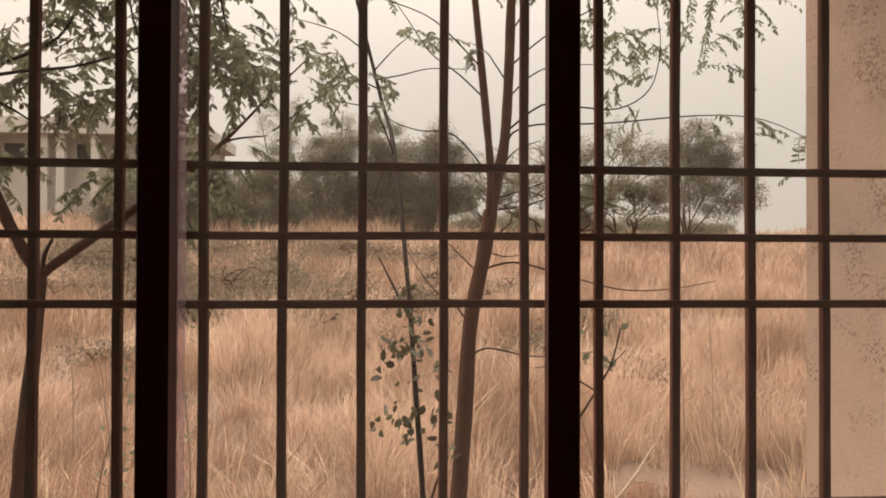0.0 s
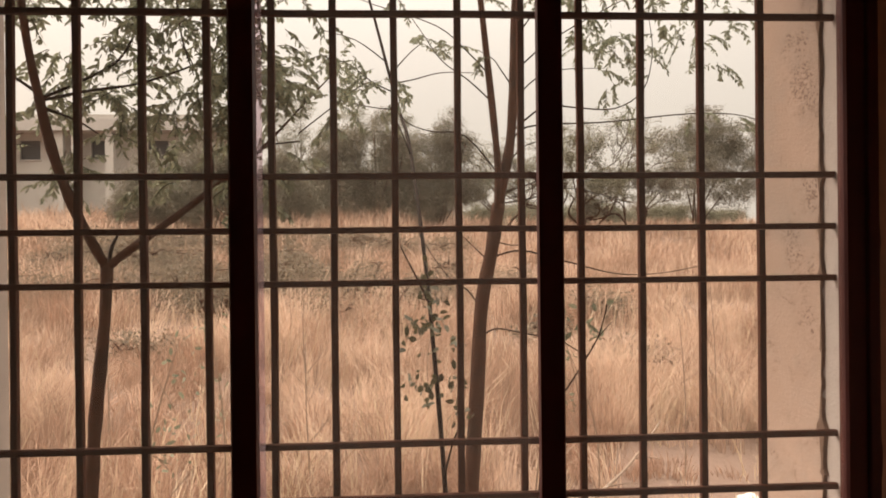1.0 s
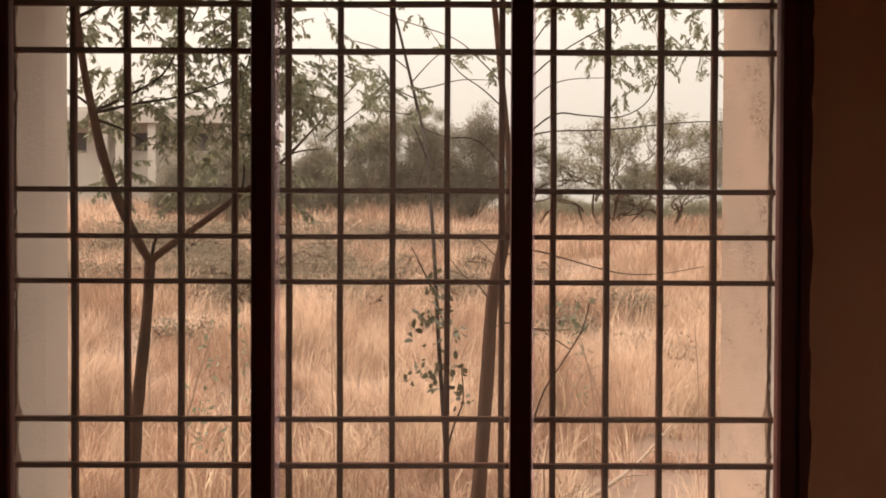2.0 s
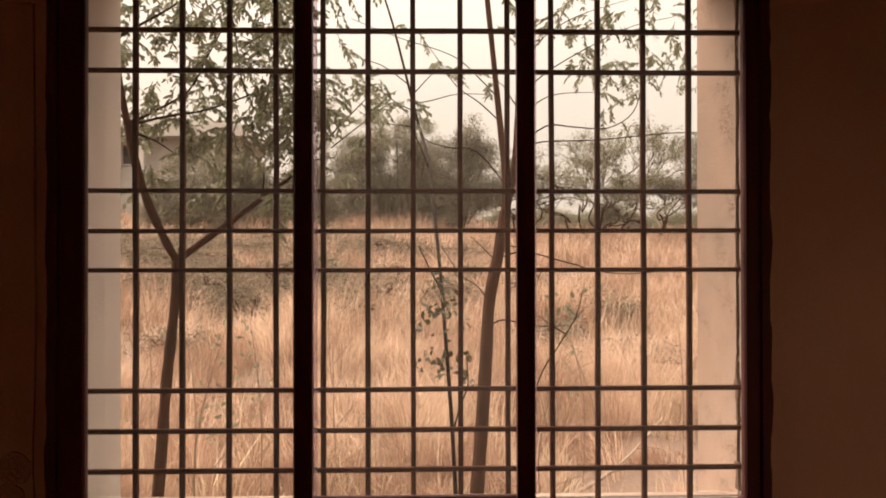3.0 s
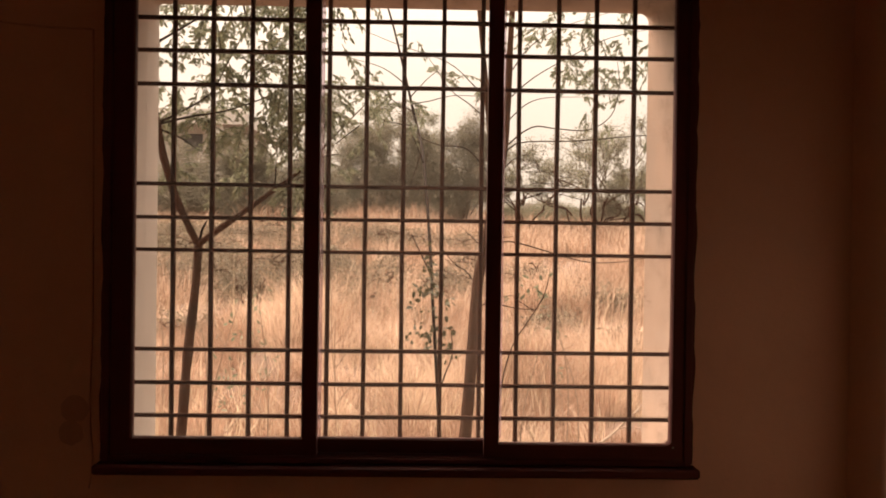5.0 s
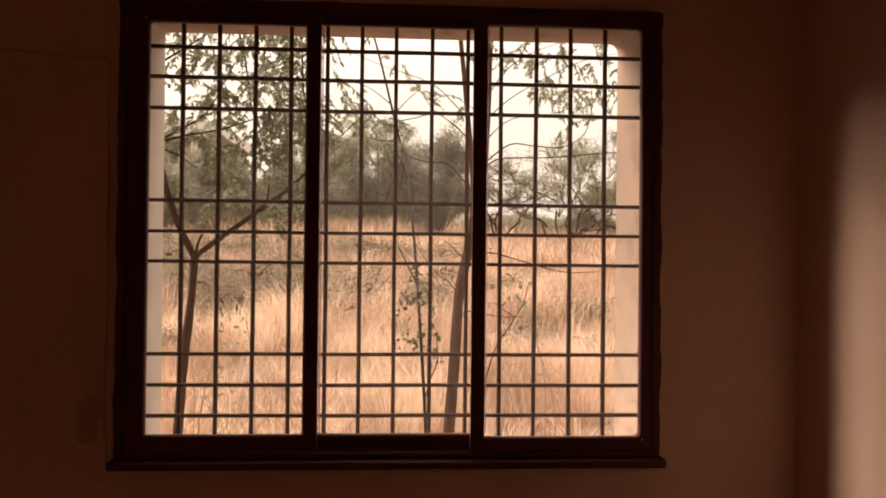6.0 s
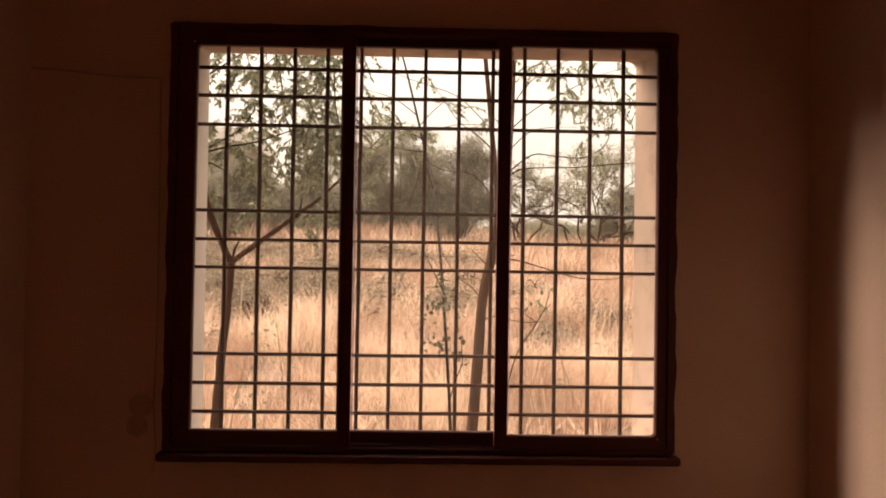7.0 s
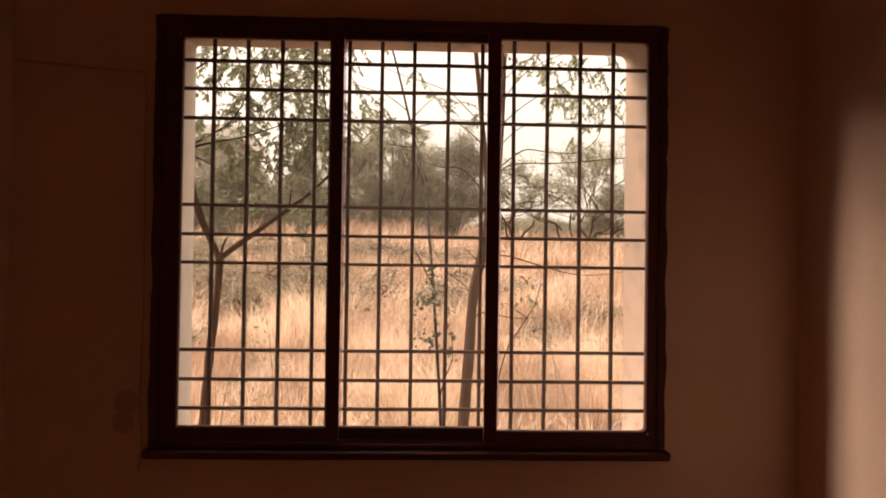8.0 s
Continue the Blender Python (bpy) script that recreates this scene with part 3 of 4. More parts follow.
def blades(name, seed, bands, material, label, zone=0.0):
    """Bent tapering blades in tufts, joined: two faces each. bands: y0, y1, tufts, blades, height, width, tuft radius.
    zone: +1 or -1 gathers the tufts on one or the other half of the field's patches."""
    rng = np.random.default_rng(seed)
    quads = []
    for y0, y1, tufts, per, height, width, spread in bands:
        ty = y0 + (y1 - y0) * rng.random(tufts) ** 0.9
        tx = (rng.random(tufts) * 2 - 1) * (0.95 * ty + 1.2)
        tall = height * rng.uniform(0.55, 1.2, tufts)
        swell = np.array([noise.noise(Vector((a * 0.45, b * 0.45, 2.0))) for a, b in zip(tx, ty)])
        tall *= 1 + 0.75 * swell
        keep = rng.random(tufts) < 0.62 + 0.9 * swell
        if zone:
            drift = np.array([noise.noise(Vector((a * 0.7, b * 0.55, 9.0))) + 0.6 * noise.noise(Vector((a * 1.9, b * 1.5, 4.0))) for a, b in zip(tx, ty)])
            keep &= zone * drift > 0.25 * rng.random(tufts) - 0.12
        tx, ty, tall = tx[keep], ty[keep], tall[keep]
        tufts = len(tx)
        gz = np.array([ground_height(a, b) for a, b in zip(tx, ty)])
        lean = rng.normal(size=(tufts, 2)) * 0.24 + np.array((0.08, -0.02))
        i = np.repeat(np.arange(tufts), per)
        n = len(i)
        r = spread * np.sqrt(rng.random(n)) * (0.6 + 0.8 * rng.random(n))
        a = rng.random(n) * 6.2832
        base = np.stack([tx[i] + r * np.cos(a), ty[i] + r * np.sin(a), gz[i] - 0.02], 1)
        h = tall[i] * rng.uniform(0.35, 1.1, n)
        out = np.stack([np.cos(a), np.sin(a)], 1) * (0.08 + 0.38 * rng.random(n))[:, None] + lean[i] + rng.normal(size=(n, 2)) * 0.12
        mid = base + np.stack([out[:, 0] * h * 0.35, out[:, 1] * h * 0.35, h * 0.58], 1)
        droop = rng.random(n) ** 2 * 0.35
        tip = base + np.stack([out[:, 0] * h * 1.1, out[:, 1] * h * 1.1, h * (1.0 - droop)], 1)
        turn = rng.normal(size=n) * 0.7
        side = np.stack([np.cos(turn), np.sin(turn), np.zeros(n)], 1) * (width * rng.uniform(0.6, 1.4, n) / 2)[:, None]
        quads.append(np.stack([base - side, base + side, mid + side * 0.75, mid - side * 0.75], 1).reshape(-1, 3))
        quads.append(np.stack([mid - side * 0.75, mid + side * 0.75, tip + side * 0.1, tip - side * 0.1], 1).reshape(-1, 3))
    ob = raw_mesh(name, np.concatenate(quads), material)
    return tagged(ob, label, "grass", kind="stuff")


def bands_of(share):
    """The bands of the field, near to far, with this share of the tufts."""
    return [(y0, y1, int(n * share), per, h, w, r) for y0, y1, n, per, h, w, r in
            ((1.5, 3.9, 380, 44, 0.40, 0.0055, 0.08), (4.0, 8.0, 2100, 56, 0.55, 0.0055, 0.15), (8.0, 16.0, 4200, 30, 0.58, 0.011, 0.24),
             (16.0, 28.0, 3600, 16, 0.70, 0.024, 0.55), (28.0, 43.0, 3200, 10, 0.62, 0.045, 0.9))]


blades("dry_grass", 5, bands_of(0.4), STRAW, "tall dry straw-coloured grass over the field")
blades("brown_grass", 15, bands_of(0.6) + [(2.3, 4.4, 1300, 46, 0.26, 0.0065, 0.10)], BROWN_STRAW, "matted reddish brown dead grass between straw tufts", 1.0)
blades("pale_grass", 25, bands_of(0.55), PALE_STRAW, "bleached pale tufts of dry grass", -1.0)
blades("grass_stalks", 8, [(1.6, 3.2, 200, 10, 0.5, 0.0055, 0.08), (3.2, 5.5, 300, 9, 0.62, 0.006, 0.10), (5.5, 10.0, 420, 6, 0.85, 0.006, 0.16)], STALK, "pale broken seed stalks standing in the grass")


# ---------------------------------------------------------------- near trees
def crown(rng, tree, name, sprays, material, leaflet=0.045, width=0.013, twig_radius=0.0016, more=1.0):
    """Fronds of paired oval leaflets, a few from each twig end. sprays: start, direction, how many, spread, rachis length."""
    pos, dirs = [], []
    bm = bmesh.new()
    for start, way, count, spread, length in sprays:
        for _ in range(max(1, round(count * more / 3))):
            s = np.array(start) + rng.normal(size=3) * np.array(spread) * 1.1
            lean = np.array(way) * 0.5 + rng.normal(size=3) * np.array((0.8, 0.8, 0.35))
            for _ in range(3):
                w = lean + rng.normal(size=3) * np.array((0.6, 0.6, 0.4))
                p, d, line = pinnate(rng, s + rng.normal(size=3) * 0.02, w, length * rng.uniform(0.5, 1.0), int(rng.integers(7, 12)), leaflet, width)
                pos += p
                dirs += d
                tube(bm, line[::3], [twig_radius] * len(line[::3]), 3)
    ob = raw_mesh(name, leaf_ovals(rng, np.array(pos), leaflet, width, 0.25, np.array(dirs)), material, tree, 6)
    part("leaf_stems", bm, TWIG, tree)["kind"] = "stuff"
    return ob


def build_forked_tree():
    rng = np.random.default_rng(21)
    y = 0.78
    k, fix = 1.085, (0.03, -1.396, 1.485)          # size, and the point it is scaled about
    base = (-0.98, 0.965, -0.12)
    tree = thing("forked_tree", "young forked tree with drooping feathery olive leaves", "tree", base)
    loc = lambda p: tuple(f + (v - f) * k - b for v, f, b in zip(p, fix, base))

    def limb(name, pts, radii, wobble=0.25, sides=9):
        bm = bmesh.new()
        tube(bm, [loc(p) for p in pts], [r * k for r in radii], sides, wobble)
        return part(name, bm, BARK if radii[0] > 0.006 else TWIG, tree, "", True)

    limb("trunk", [(-0.90, y, -0.14), (-0.85, y, 0.35), (-0.81, y, 0.78), (-0.79, y, 1.06), (-0.765, y, 1.30), (-0.756, y, 1.462)], [0.023, 0.020, 0.0178, 0.0165, 0.0155, 0.0165], 0.22, 11)
    limb("limb", [(-0.757, y, 1.45), (-0.788, y - 0.03, 1.53), (-0.822, y - 0.06, 1.63), (-0.843, y - 0.10, 1.745), (-0.853, y - 0.13, 1.85), (-0.868, y - 0.16, 2.0), (-0.885, y - 0.18, 2.25), (-0.92, y - 0.16, 2.6)],
         [0.014, 0.013, 0.0125, 0.012, 0.012, 0.009, 0.007, 0.004])
    limb("limb", [(-0.755, y, 1.452), (-0.70, y, 1.495), (-0.59, y + 0.02, 1.58), (-0.50, y + 0.03, 1.65), (-0.42, y + 0.05, 1.715), (-0.34, y + 0.07, 1.80), (-0.26, y + 0.08, 1.89), (-0.17, y + 0.1, 1.99)],
         [0.013, 0.0115, 0.010, 0.0085, 0.0065, 0.004, 0.0026, 0.0016])
    limb("stub", [(-0.752, y, 1.455), (-0.745, y, 1.50), (-0.728, y, 1.535)], [0.006, 0.005, 0.003])
    for pts in ([(-0.853, y - 0.13, 1.86), (-0.80, y - 0.08, 1.905), (-0.72, y, 1.99), (-0.66, y, 2.10), (-0.60, y, 2.22), (-0.54, y, 2.4)],
                [(-0.853, y - 0.13, 1.855), (-0.77, y - 0.06, 1.895), (-0.66, y, 1.93), (-0.50, y, 1.99), (-0.42, y, 2.05)],
                [(-0.855, y - 0.13, 1.87), (-0.93, y - 0.12, 1.92), (-1.02, y - 0.1, 1.95)],
                [(-0.852, y - 0.12, 1.84), (-0.80, y - 0.06, 1.82), (-0.765, y, 1.79)],
                [(-0.874, y - 0.17, 2.10), (-0.78, y - 0.05, 2.22), (-0.62, y, 2.35), (-0.45, y, 2.42)],
                [(-0.888, y - 0.18, 2.30), (-0.77, y - 0.05, 2.42), (-0.55, y, 2.52), (-0.3, y, 2.52)],
                [(-0.50, y + 0.03, 1.65), (-0.49, y + 0.02, 1.70), (-0.485, y, 1.76)],
                [(-0.40, y + 0.05, 1.735), (-0.36, y + 0.1, 1.78), (-0.28, y + 0.15, 1.80)],
                [(-0.40, y, 2.42), (-0.37, y, 2.25), (-0.36, y, 2.08), (-0.335, y, 1.97)],
                [(-0.62, y, 2.35), (-0.58, y, 2.2), (-0.56, y, 2.05), (-0.53, y, 1.95)]):
        limb("branch", pts, [0.0048 - 0.0034 * i / (len(pts) - 1) for i in range(len(pts))], 0.1, 6)
    down = (0.1, 0.0, -0.5)
    sprays = [(loc((-0.86, y - 0.05, 2.10)), (0.3, 0, -0.2), 12, (0.09, 0.10, 0.10), 0.16),
              (loc((-0.70, y, 2.02)), down, 8, (0.09, 0.10, 0.05), 0.15),
              (loc((-0.58, y, 2.12)), down, 20, (0.09, 0.13, 0.10), 0.17),
              (loc((-0.46, y, 2.18)), down, 24, (0.08, 0.14, 0.12), 0.18),
              (loc((-0.40, y, 2.00)), down, 16, (0.06, 0.12, 0.07), 0.16),
              (loc((-0.34, y, 2.24)), down, 11, (0.07, 0.12, 0.10), 0.17),
              (loc((-0.60, y, 2.36)), down, 26, (0.16, 0.15, 0.08), 0.18),
              (loc((-0.30, y, 2.45)), down, 10, (0.16, 0.15, 0.08), 0.18),
              (loc((-0.90, y, 2.40)), down, 18, (0.13, 0.15, 0.10), 0.17),
              (loc((-0.62, y, 1.90)), (0.2, 0, -0.4), 7, (0.09, 0.08, 0.03), 0.13),
              (loc((-0.80, y - 0.05, 1.93)), (0.2, 0, -0.2), 5, (0.07, 0.05, 0.03), 0.12),
              (loc((-0.42, y + 0.05, 1.66)), (0.2, 0, -0.5), 5, (0.05, 0.06, 0.04), 0.11),
              (loc((-0.84, y, 1.72)), (0.2, 0, -0.6), 3, (0.03, 0.03, 0.02), 0.10),
              (loc((-0.24, y + 0.1, 1.90)), (0.2, 0, -0.4), 5, (0.06, 0.06, 0.06), 0.14),
              (loc((-0.50, y + 0.1, 1.97)), down, 8, (0.07, 0.08, 0.05), 0.14),
              (loc((-0.34, y + 0.1, 1.95)), down, 7, (0.06, 0.08, 0.05), 0.14),
              (loc((-1.02, y, 2.00)), (-0.2, 0, -0.3), 8, (0.06, 0.08, 0.14), 0.14),
              (loc((-0.66, y, 1.84)), down, 7, (0.10, 0.10, 0.06), 0.12), (loc((-0.50, y, 1.84)), down, 9, (0.08, 0.10, 0.06), 0.12), (loc((-0.45, y, 1.70)), down, 4, (0.07, 0.08, 0.03), 0.10),
              (loc((-0.64, y + 0.1, 1.72)), down, 5, (0.08, 0.08, 0.04), 0.10)]
    crown(rng, tree, "crown", sprays, LEAF, 0.026, 0.0105, 0.0013, 2.6)
    return tree


def build_twin_stem_tree():
    rng = np.random.default_rng(34)
    y = 1.6
    base = (0.20, y, -0.12)
    tree = thing("twin_stem_tree", "slender two-stemmed tree with sparse arching bare twigs", "tree", base)
    loc = lambda p: (p[0] - base[0], p[1] - base[1], p[2] - base[2])

    def limb(name, pts, radii, wobble=0.2, sides=9):
        bm = bmesh.new()
        tube(bm, [loc(p) for p in pts], radii, sides, wobble)
        return part(name, bm, BARK if radii[0] > 0.006 else TWIG, tree, "", True)

    limb("trunk", [(0.20, y, -0.14), (0.235, y, 0.3), (0.265, y, 0.70), (0.285, y, 1.0), (0.302, y, 1.27), (0.345, y, 1.49), (0.372, y, 1.66)], [0.036, 0.033, 0.030, 0.028, 0.0265, 0.0255, 0.025], 0.15, 11)
    limb("stem", [(0.372, y, 1.64), (0.388, y, 1.74), (0.420, y, 1.90), (0.435, y, 2.15), (0.445, y, 2.45), (0.47, y, 2.9), (0.52, y, 3.4)], [0.021, 0.020, 0.019, 0.0175, 0.016, 0.013, 0.008], 0.15, 10)
    limb("stem", [(0.366, y - 0.01, 1.64), (0.369, y - 0.02, 1.79), (0.350, y - 0.03, 2.0), (0.335, y - 0.03, 2.15), (0.305, y - 0.03, 2.45), (0.26, y, 2.9), (0.2, y, 3.3)], [0.015, 0.0145, 0.014, 0.0132, 0.012, 0.009, 0.006], 0.15, 10)
    twigs = ([(0.41, 1.85), (0.48, 1.95), (0.77, 1.965), (1.11, 1.995), (1.32, 1.98), (1.50, 1.90)],
             [(0.42, 1.93), (0.55, 2.03), (0.67, 2.025), (0.82, 2.02), (0.93, 2.09), (0.965, 2.23), (0.95, 2.36)],
             [(0.335, 1.45), (0.45, 1.48), (0.61, 1.44), (0.80, 1.39), (0.96, 1.39), (1.12, 1.42)],
             [(0.30, 1.15), (0.36, 1.185), (0.50, 1.16), (0.62, 1.165)],
             [(0.30, 1.26), (0.25, 1.33), (0.19, 1.37), (0.12, 1.46), (0.05, 1.58)],
             [(0.33, 1.44), (0.28, 1.49), (0.22, 1.545)],
             [(0.345, 1.52), (0.42, 1.50), (0.47, 1.505)],
             [(0.39, 1.75), (0.25, 1.92), (0.12, 1.94), (0.02, 1.98), (-0.005, 2.05)],
             [(0.35, 2.05), (0.26, 2.13), (0.16, 2.20), (0.08, 2.31), (0.0, 2.42)],
             [(0.335, 2.16), (0.26, 2.24), (0.14, 2.34), (-0.1, 2.42), (-0.3, 2.5)],
             [(0.43, 2.05), (0.52, 2.14), (0.62, 2.18), (0.80, 2.19)],
             [(0.435, 2.16), (0.56, 2.27), (0.75, 2.38), (0.92, 2.46), (1.1, 2.50)],
             [(0.44, 2.28), (0.54, 2.42), (0.70, 2.52), (0.95, 2.60)],
             [(0.435, 2.10), (0.385, 2.18), (0.36, 2.22), (0.30, 2.26)],
             [(0.40, 1.80), (0.46, 1.87), (0.54, 1.90)],
             [(0.385, 1.70), (0.48, 1.73), (0.60, 1.765), (0.78, 1.74)],
             [(0.38, 1.66), (0.50, 1.68), (0.66, 1.72), (0.9, 1.66)])
    for k, pts in enumerate(twigs):
        r = 0.0042 if k < 4 else 0.0034
        limb("twig", [(x, y + 0.06 * math.sin(k * 2.1) * i / len(pts) - (0.1 if k < 4 else 0) * i / len(pts), z) for i, (x, z) in enumerate(pts)],
             [r - (r - 0.0012) * i / (len(pts) - 1) for i in range(len(pts))], 0.1, 5)
    down = (0.1, 0, -0.4)
    sprays = [(loc((1.02, y + 0.3, 2.48)), down, 26, (0.17, 0.18, 0.10), 0.16), (loc((0.98, y + 0.3, 2.27)), down, 9, (0.10, 0.12, 0.06), 0.13), (loc((0.80, y + 0.2, 2.42)), down, 9, (0.10, 0.12, 0.06), 0.14),
              (loc((1.25, y + 0.3, 2.55)), down, 12, (0.14, 0.15, 0.10), 0.16), (loc((0.96, y - 0.05, 2.28)), down, 2, (0.03, 0.04, 0.03), 0.10),
              (loc((1.12, y - 0.08, 1.98)), (0.5, 0, 0.0), 1, (0.03, 0.03, 0.01), 0.10),
              (loc((1.38, y - 0.1, 1.93)), down, 6, (0.07, 0.08, 0.05), 0.13), (loc((0.27, y, 2.20)), (-0.5, 0, -0.2), 2, (0.03, 0.04, 0.03), 0.10),
              (loc((0.0, y, 2.44)), (-0.4, 0, -0.3), 3, (0.05, 0.05, 0.03), 0.12), (loc((0.01, y, 2.06)), (0.3, 0, -0.1), 1, (0.01, 0.01, 0.01), 0.07)]
    sprays += [(loc((x, y + 0.25, z)), down, n, (0.10, 0.15, 0.06), 0.13) for x, z, n in
               ((0.62, 2.42, 4), (0.75, 2.34, 3), (1.15, 2.36, 4), (1.30, 2.42, 6), (1.34, 2.24, 3), (0.70, 2.55, 6), (0.10, 2.36, 4))]
    sprays += [(loc((x, y - 0.15, z)), down, 9, (0.12, 0.12, 0.06), 0.13) for x, z in ((0.60, 2.52), (0.80, 2.58), (0.95, 2.44), (1.16, 2.48), (0.76, 2.41), (1.0, 2.62))]
    crown(rng, tree, "crown", sprays, LEAF, 0.024, 0.0095, 0.0013, 1.2)
    return tree


def build_sapling():
    rng = np.random.default_rng(7)
    base = (0.135, 0.70, -0.12)
    tree = thing("sapling", "thin leaning sapling with a few dark broad leaves", "tree", base)
    loc = lambda p: (p[0] - base[0], p[1] - base[1], p[2] - base[2])

    def limb(name, pts, radii, sides=7):
        bm = bmesh.new()
        tube(bm, [loc(p) for p in pts], radii, sides, 0.1)
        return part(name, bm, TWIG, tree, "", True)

    limb("trunk", [(0.135, 0.70, -0.14), (0.122, 0.71, 0.55), (0.108, 0.72, 0.90), (0.086, 0.76, 1.22), (0.068, 1.05, 1.50), (0.030, 1.6, 1.90), (-0.02, 2.0, 2.14), (-0.15, 2.2, 2.68), (-0.25, 2.3, 3.0)],
         [0.0075, 0.007, 0.0065, 0.006, 0.0062, 0.0075, 0.0075, 0.006, 0.004])
    for pts in ([(-0.03, 2.02, 2.18), (-0.13, 2.02, 2.23), (-0.22, 2.02, 2.30), (-0.34, 2.02, 2.34)],
                [(-0.06, 2.05, 2.32), (-0.20, 2.05, 2.42), (-0.38, 2.05, 2.47)],
                [(-0.04, 2.03, 2.22), (0.06, 2.03, 2.24), (0.18, 2.03, 2.27), (0.33, 2.03, 2.27)],
                [(-0.05, 2.05, 2.26), (0.04, 2.05, 2.36), (0.10, 2.05, 2.41)],
                [(-0.02, 2.0, 2.10), (-0.12, 2.0, 2.11), (-0.22, 2.0, 2.13)],
                [(0.035, 1.5, 1.84), (0.0, 1.5, 1.93), (-0.02, 1.5, 1.97)],
                [(-0.43, 1.9, 1.98), (-0.32, 1.95, 2.08), (-0.22, 2.0, 2.17), (-0.15, 2.0, 2.22)],
                [(0.075, 0.9, 1.35), (0.03, 0.9, 1.44), (0.0, 0.9, 1.50)],
                [(0.108, 0.72, 0.92), (0.13, 0.72, 1.0), (0.155, 0.72, 1.07), (0.15, 0.72, 1.16)]):
        limb("twig", pts, [0.0035 - 0.002 * i / (len(pts) - 1) for i in range(len(pts))], 5)
    spots = []
    for c, n, s in (((0.065, 0.74, 1.30), 15, 0.026), ((0.10, 0.74, 1.31), 7, 0.018), ((0.065, 0.73, 1.135), 9, 0.022), ((0.03, 0.73, 1.15), 5, 0.014), ((0.135, 0.72, 1.16), 8, 0.022), ((0.155, 0.72, 1.08), 6, 0.014),
                    ((0.09, 0.95, 1.42), 3, 0.02), ((0.085, 0.78, 1.37), 8, 0.026), ((0.12, 0.72, 1.24), 6, 0.026)):
        spots.append(np.array(loc(c)) + rng.normal(size=(n, 3)) * s)
    raw_mesh("leaves", leaf_ovals(rng, np.repeat(np.concatenate(spots), 2, 0) + rng.normal(size=(2 * sum(map(len, spots)), 3)) * 0.009, 0.024, 0.016, 0.6), BROAD, tree, 6)
    down = (-0.1, 0, -0.5)
    crown(rng, tree, "crown", [(loc((-0.16, 2.02, 2.24)), down, 17, (0.09, 0.06, 0.035), 0.16), (loc((-0.02, 2.03, 2.22)), down, 5, (0.06, 0.05, 0.02), 0.12), (loc((-0.33, 2.02, 2.33)), down, 6, (0.06, 0.05, 0.03), 0.15),
                               (loc((0.09, 2.05, 2.40)), (0.3, 0, 0.1), 3, (0.03, 0.04, 0.02), 0.14), (loc((-0.2, 2.0, 2.13)), down, 4, (0.05, 0.05, 0.02), 0.12)], LEAF, 0.027, 0.0115, 0.0013, 1.3)
    return tree


build_forked_tree()
build_twin_stem_tree()
build_sapling()


def build_weed(x, y, height, seed, group, leaves=0):
    """A branching weed stalk standing in the grass, bare or with small leaves along its upper half."""
    rng = random.Random(seed)
    z = ground_height(x, y)
    bm = bmesh.new()
    top = (x + rng.uniform(-0.15, 0.15), y, z + height)
    mid = (x + rng.uniform(-0.06, 0.06), y, z + height * 0.55)
    tube(bm, [(x, y, z - 0.03), mid, top], [0.005, 0.004, 0.002], 5)
    for _ in range(5):
        u = rng.uniform(0.35, 0.9)
        p = [a * (1 - u) + b * u for a, b in zip((x, y, z), top)]
        q = (p[0] + rng.uniform(-0.18, 0.18), p[1] + rng.uniform(-0.05, 0.05), p[2] + rng.uniform(0.05, 0.2))
        tube(bm, [p, [(a + b) / 2 + rng.uniform(-0.01, 0.01) for a, b in zip(p, q)], q], [0.0028, 0.002, 0.0012], 4)
    if not leaves:
        return tagged(part("dry_weed", bm, DRY_WOOD, None, "", True), "dry leafless weed stalk among straw grass", "weed", group)
    weed = thing("green_weed", "small leafy green weed among straw grass", "weed", (x, y, z), "green weeds in the field")
    bm.transform(Matrix.Translation((-x, -y, -z)))
    part("stem", bm, DRY_WOOD, weed, "", True)
    nrng = np.random.default_rng(seed)
    up = np.outer(nrng.uniform(0.55, 1.02, leaves), np.array(top) - np.array((x, y, z)))
    raw_mesh("leaves", leaf_ovals(nrng, up + nrng.normal(size=(leaves, 3)) * np.array((0.05, 0.05, 0.02)), 0.035, 0.016, 0.1), LEAF, weed, 6)


for k, (x, y, h) in enumerate(((-1.35, 2.6, 1.15), (-0.55, 3.1, 1.05), (0.62, 1.9, 1.05), (0.95, 2.4, 1.1), (1.75, 3.2, 1.1), (-2.2, 4.2, 1.3), (0.2, 4.6, 1.2), (2.6, 4.6, 1.25), (-0.9, 5.4, 1.4))):
    build_weed(x, y, h, 40 + k, "dry weeds in the field")
for k, (x, y, h) in enumerate(((-1.03, 1.84, 1.28), (-0.92, 2.5, 1.25), (1.0, 2.9, 1.2))):
    build_weed(x, y, h, 70 + k, "", 46)


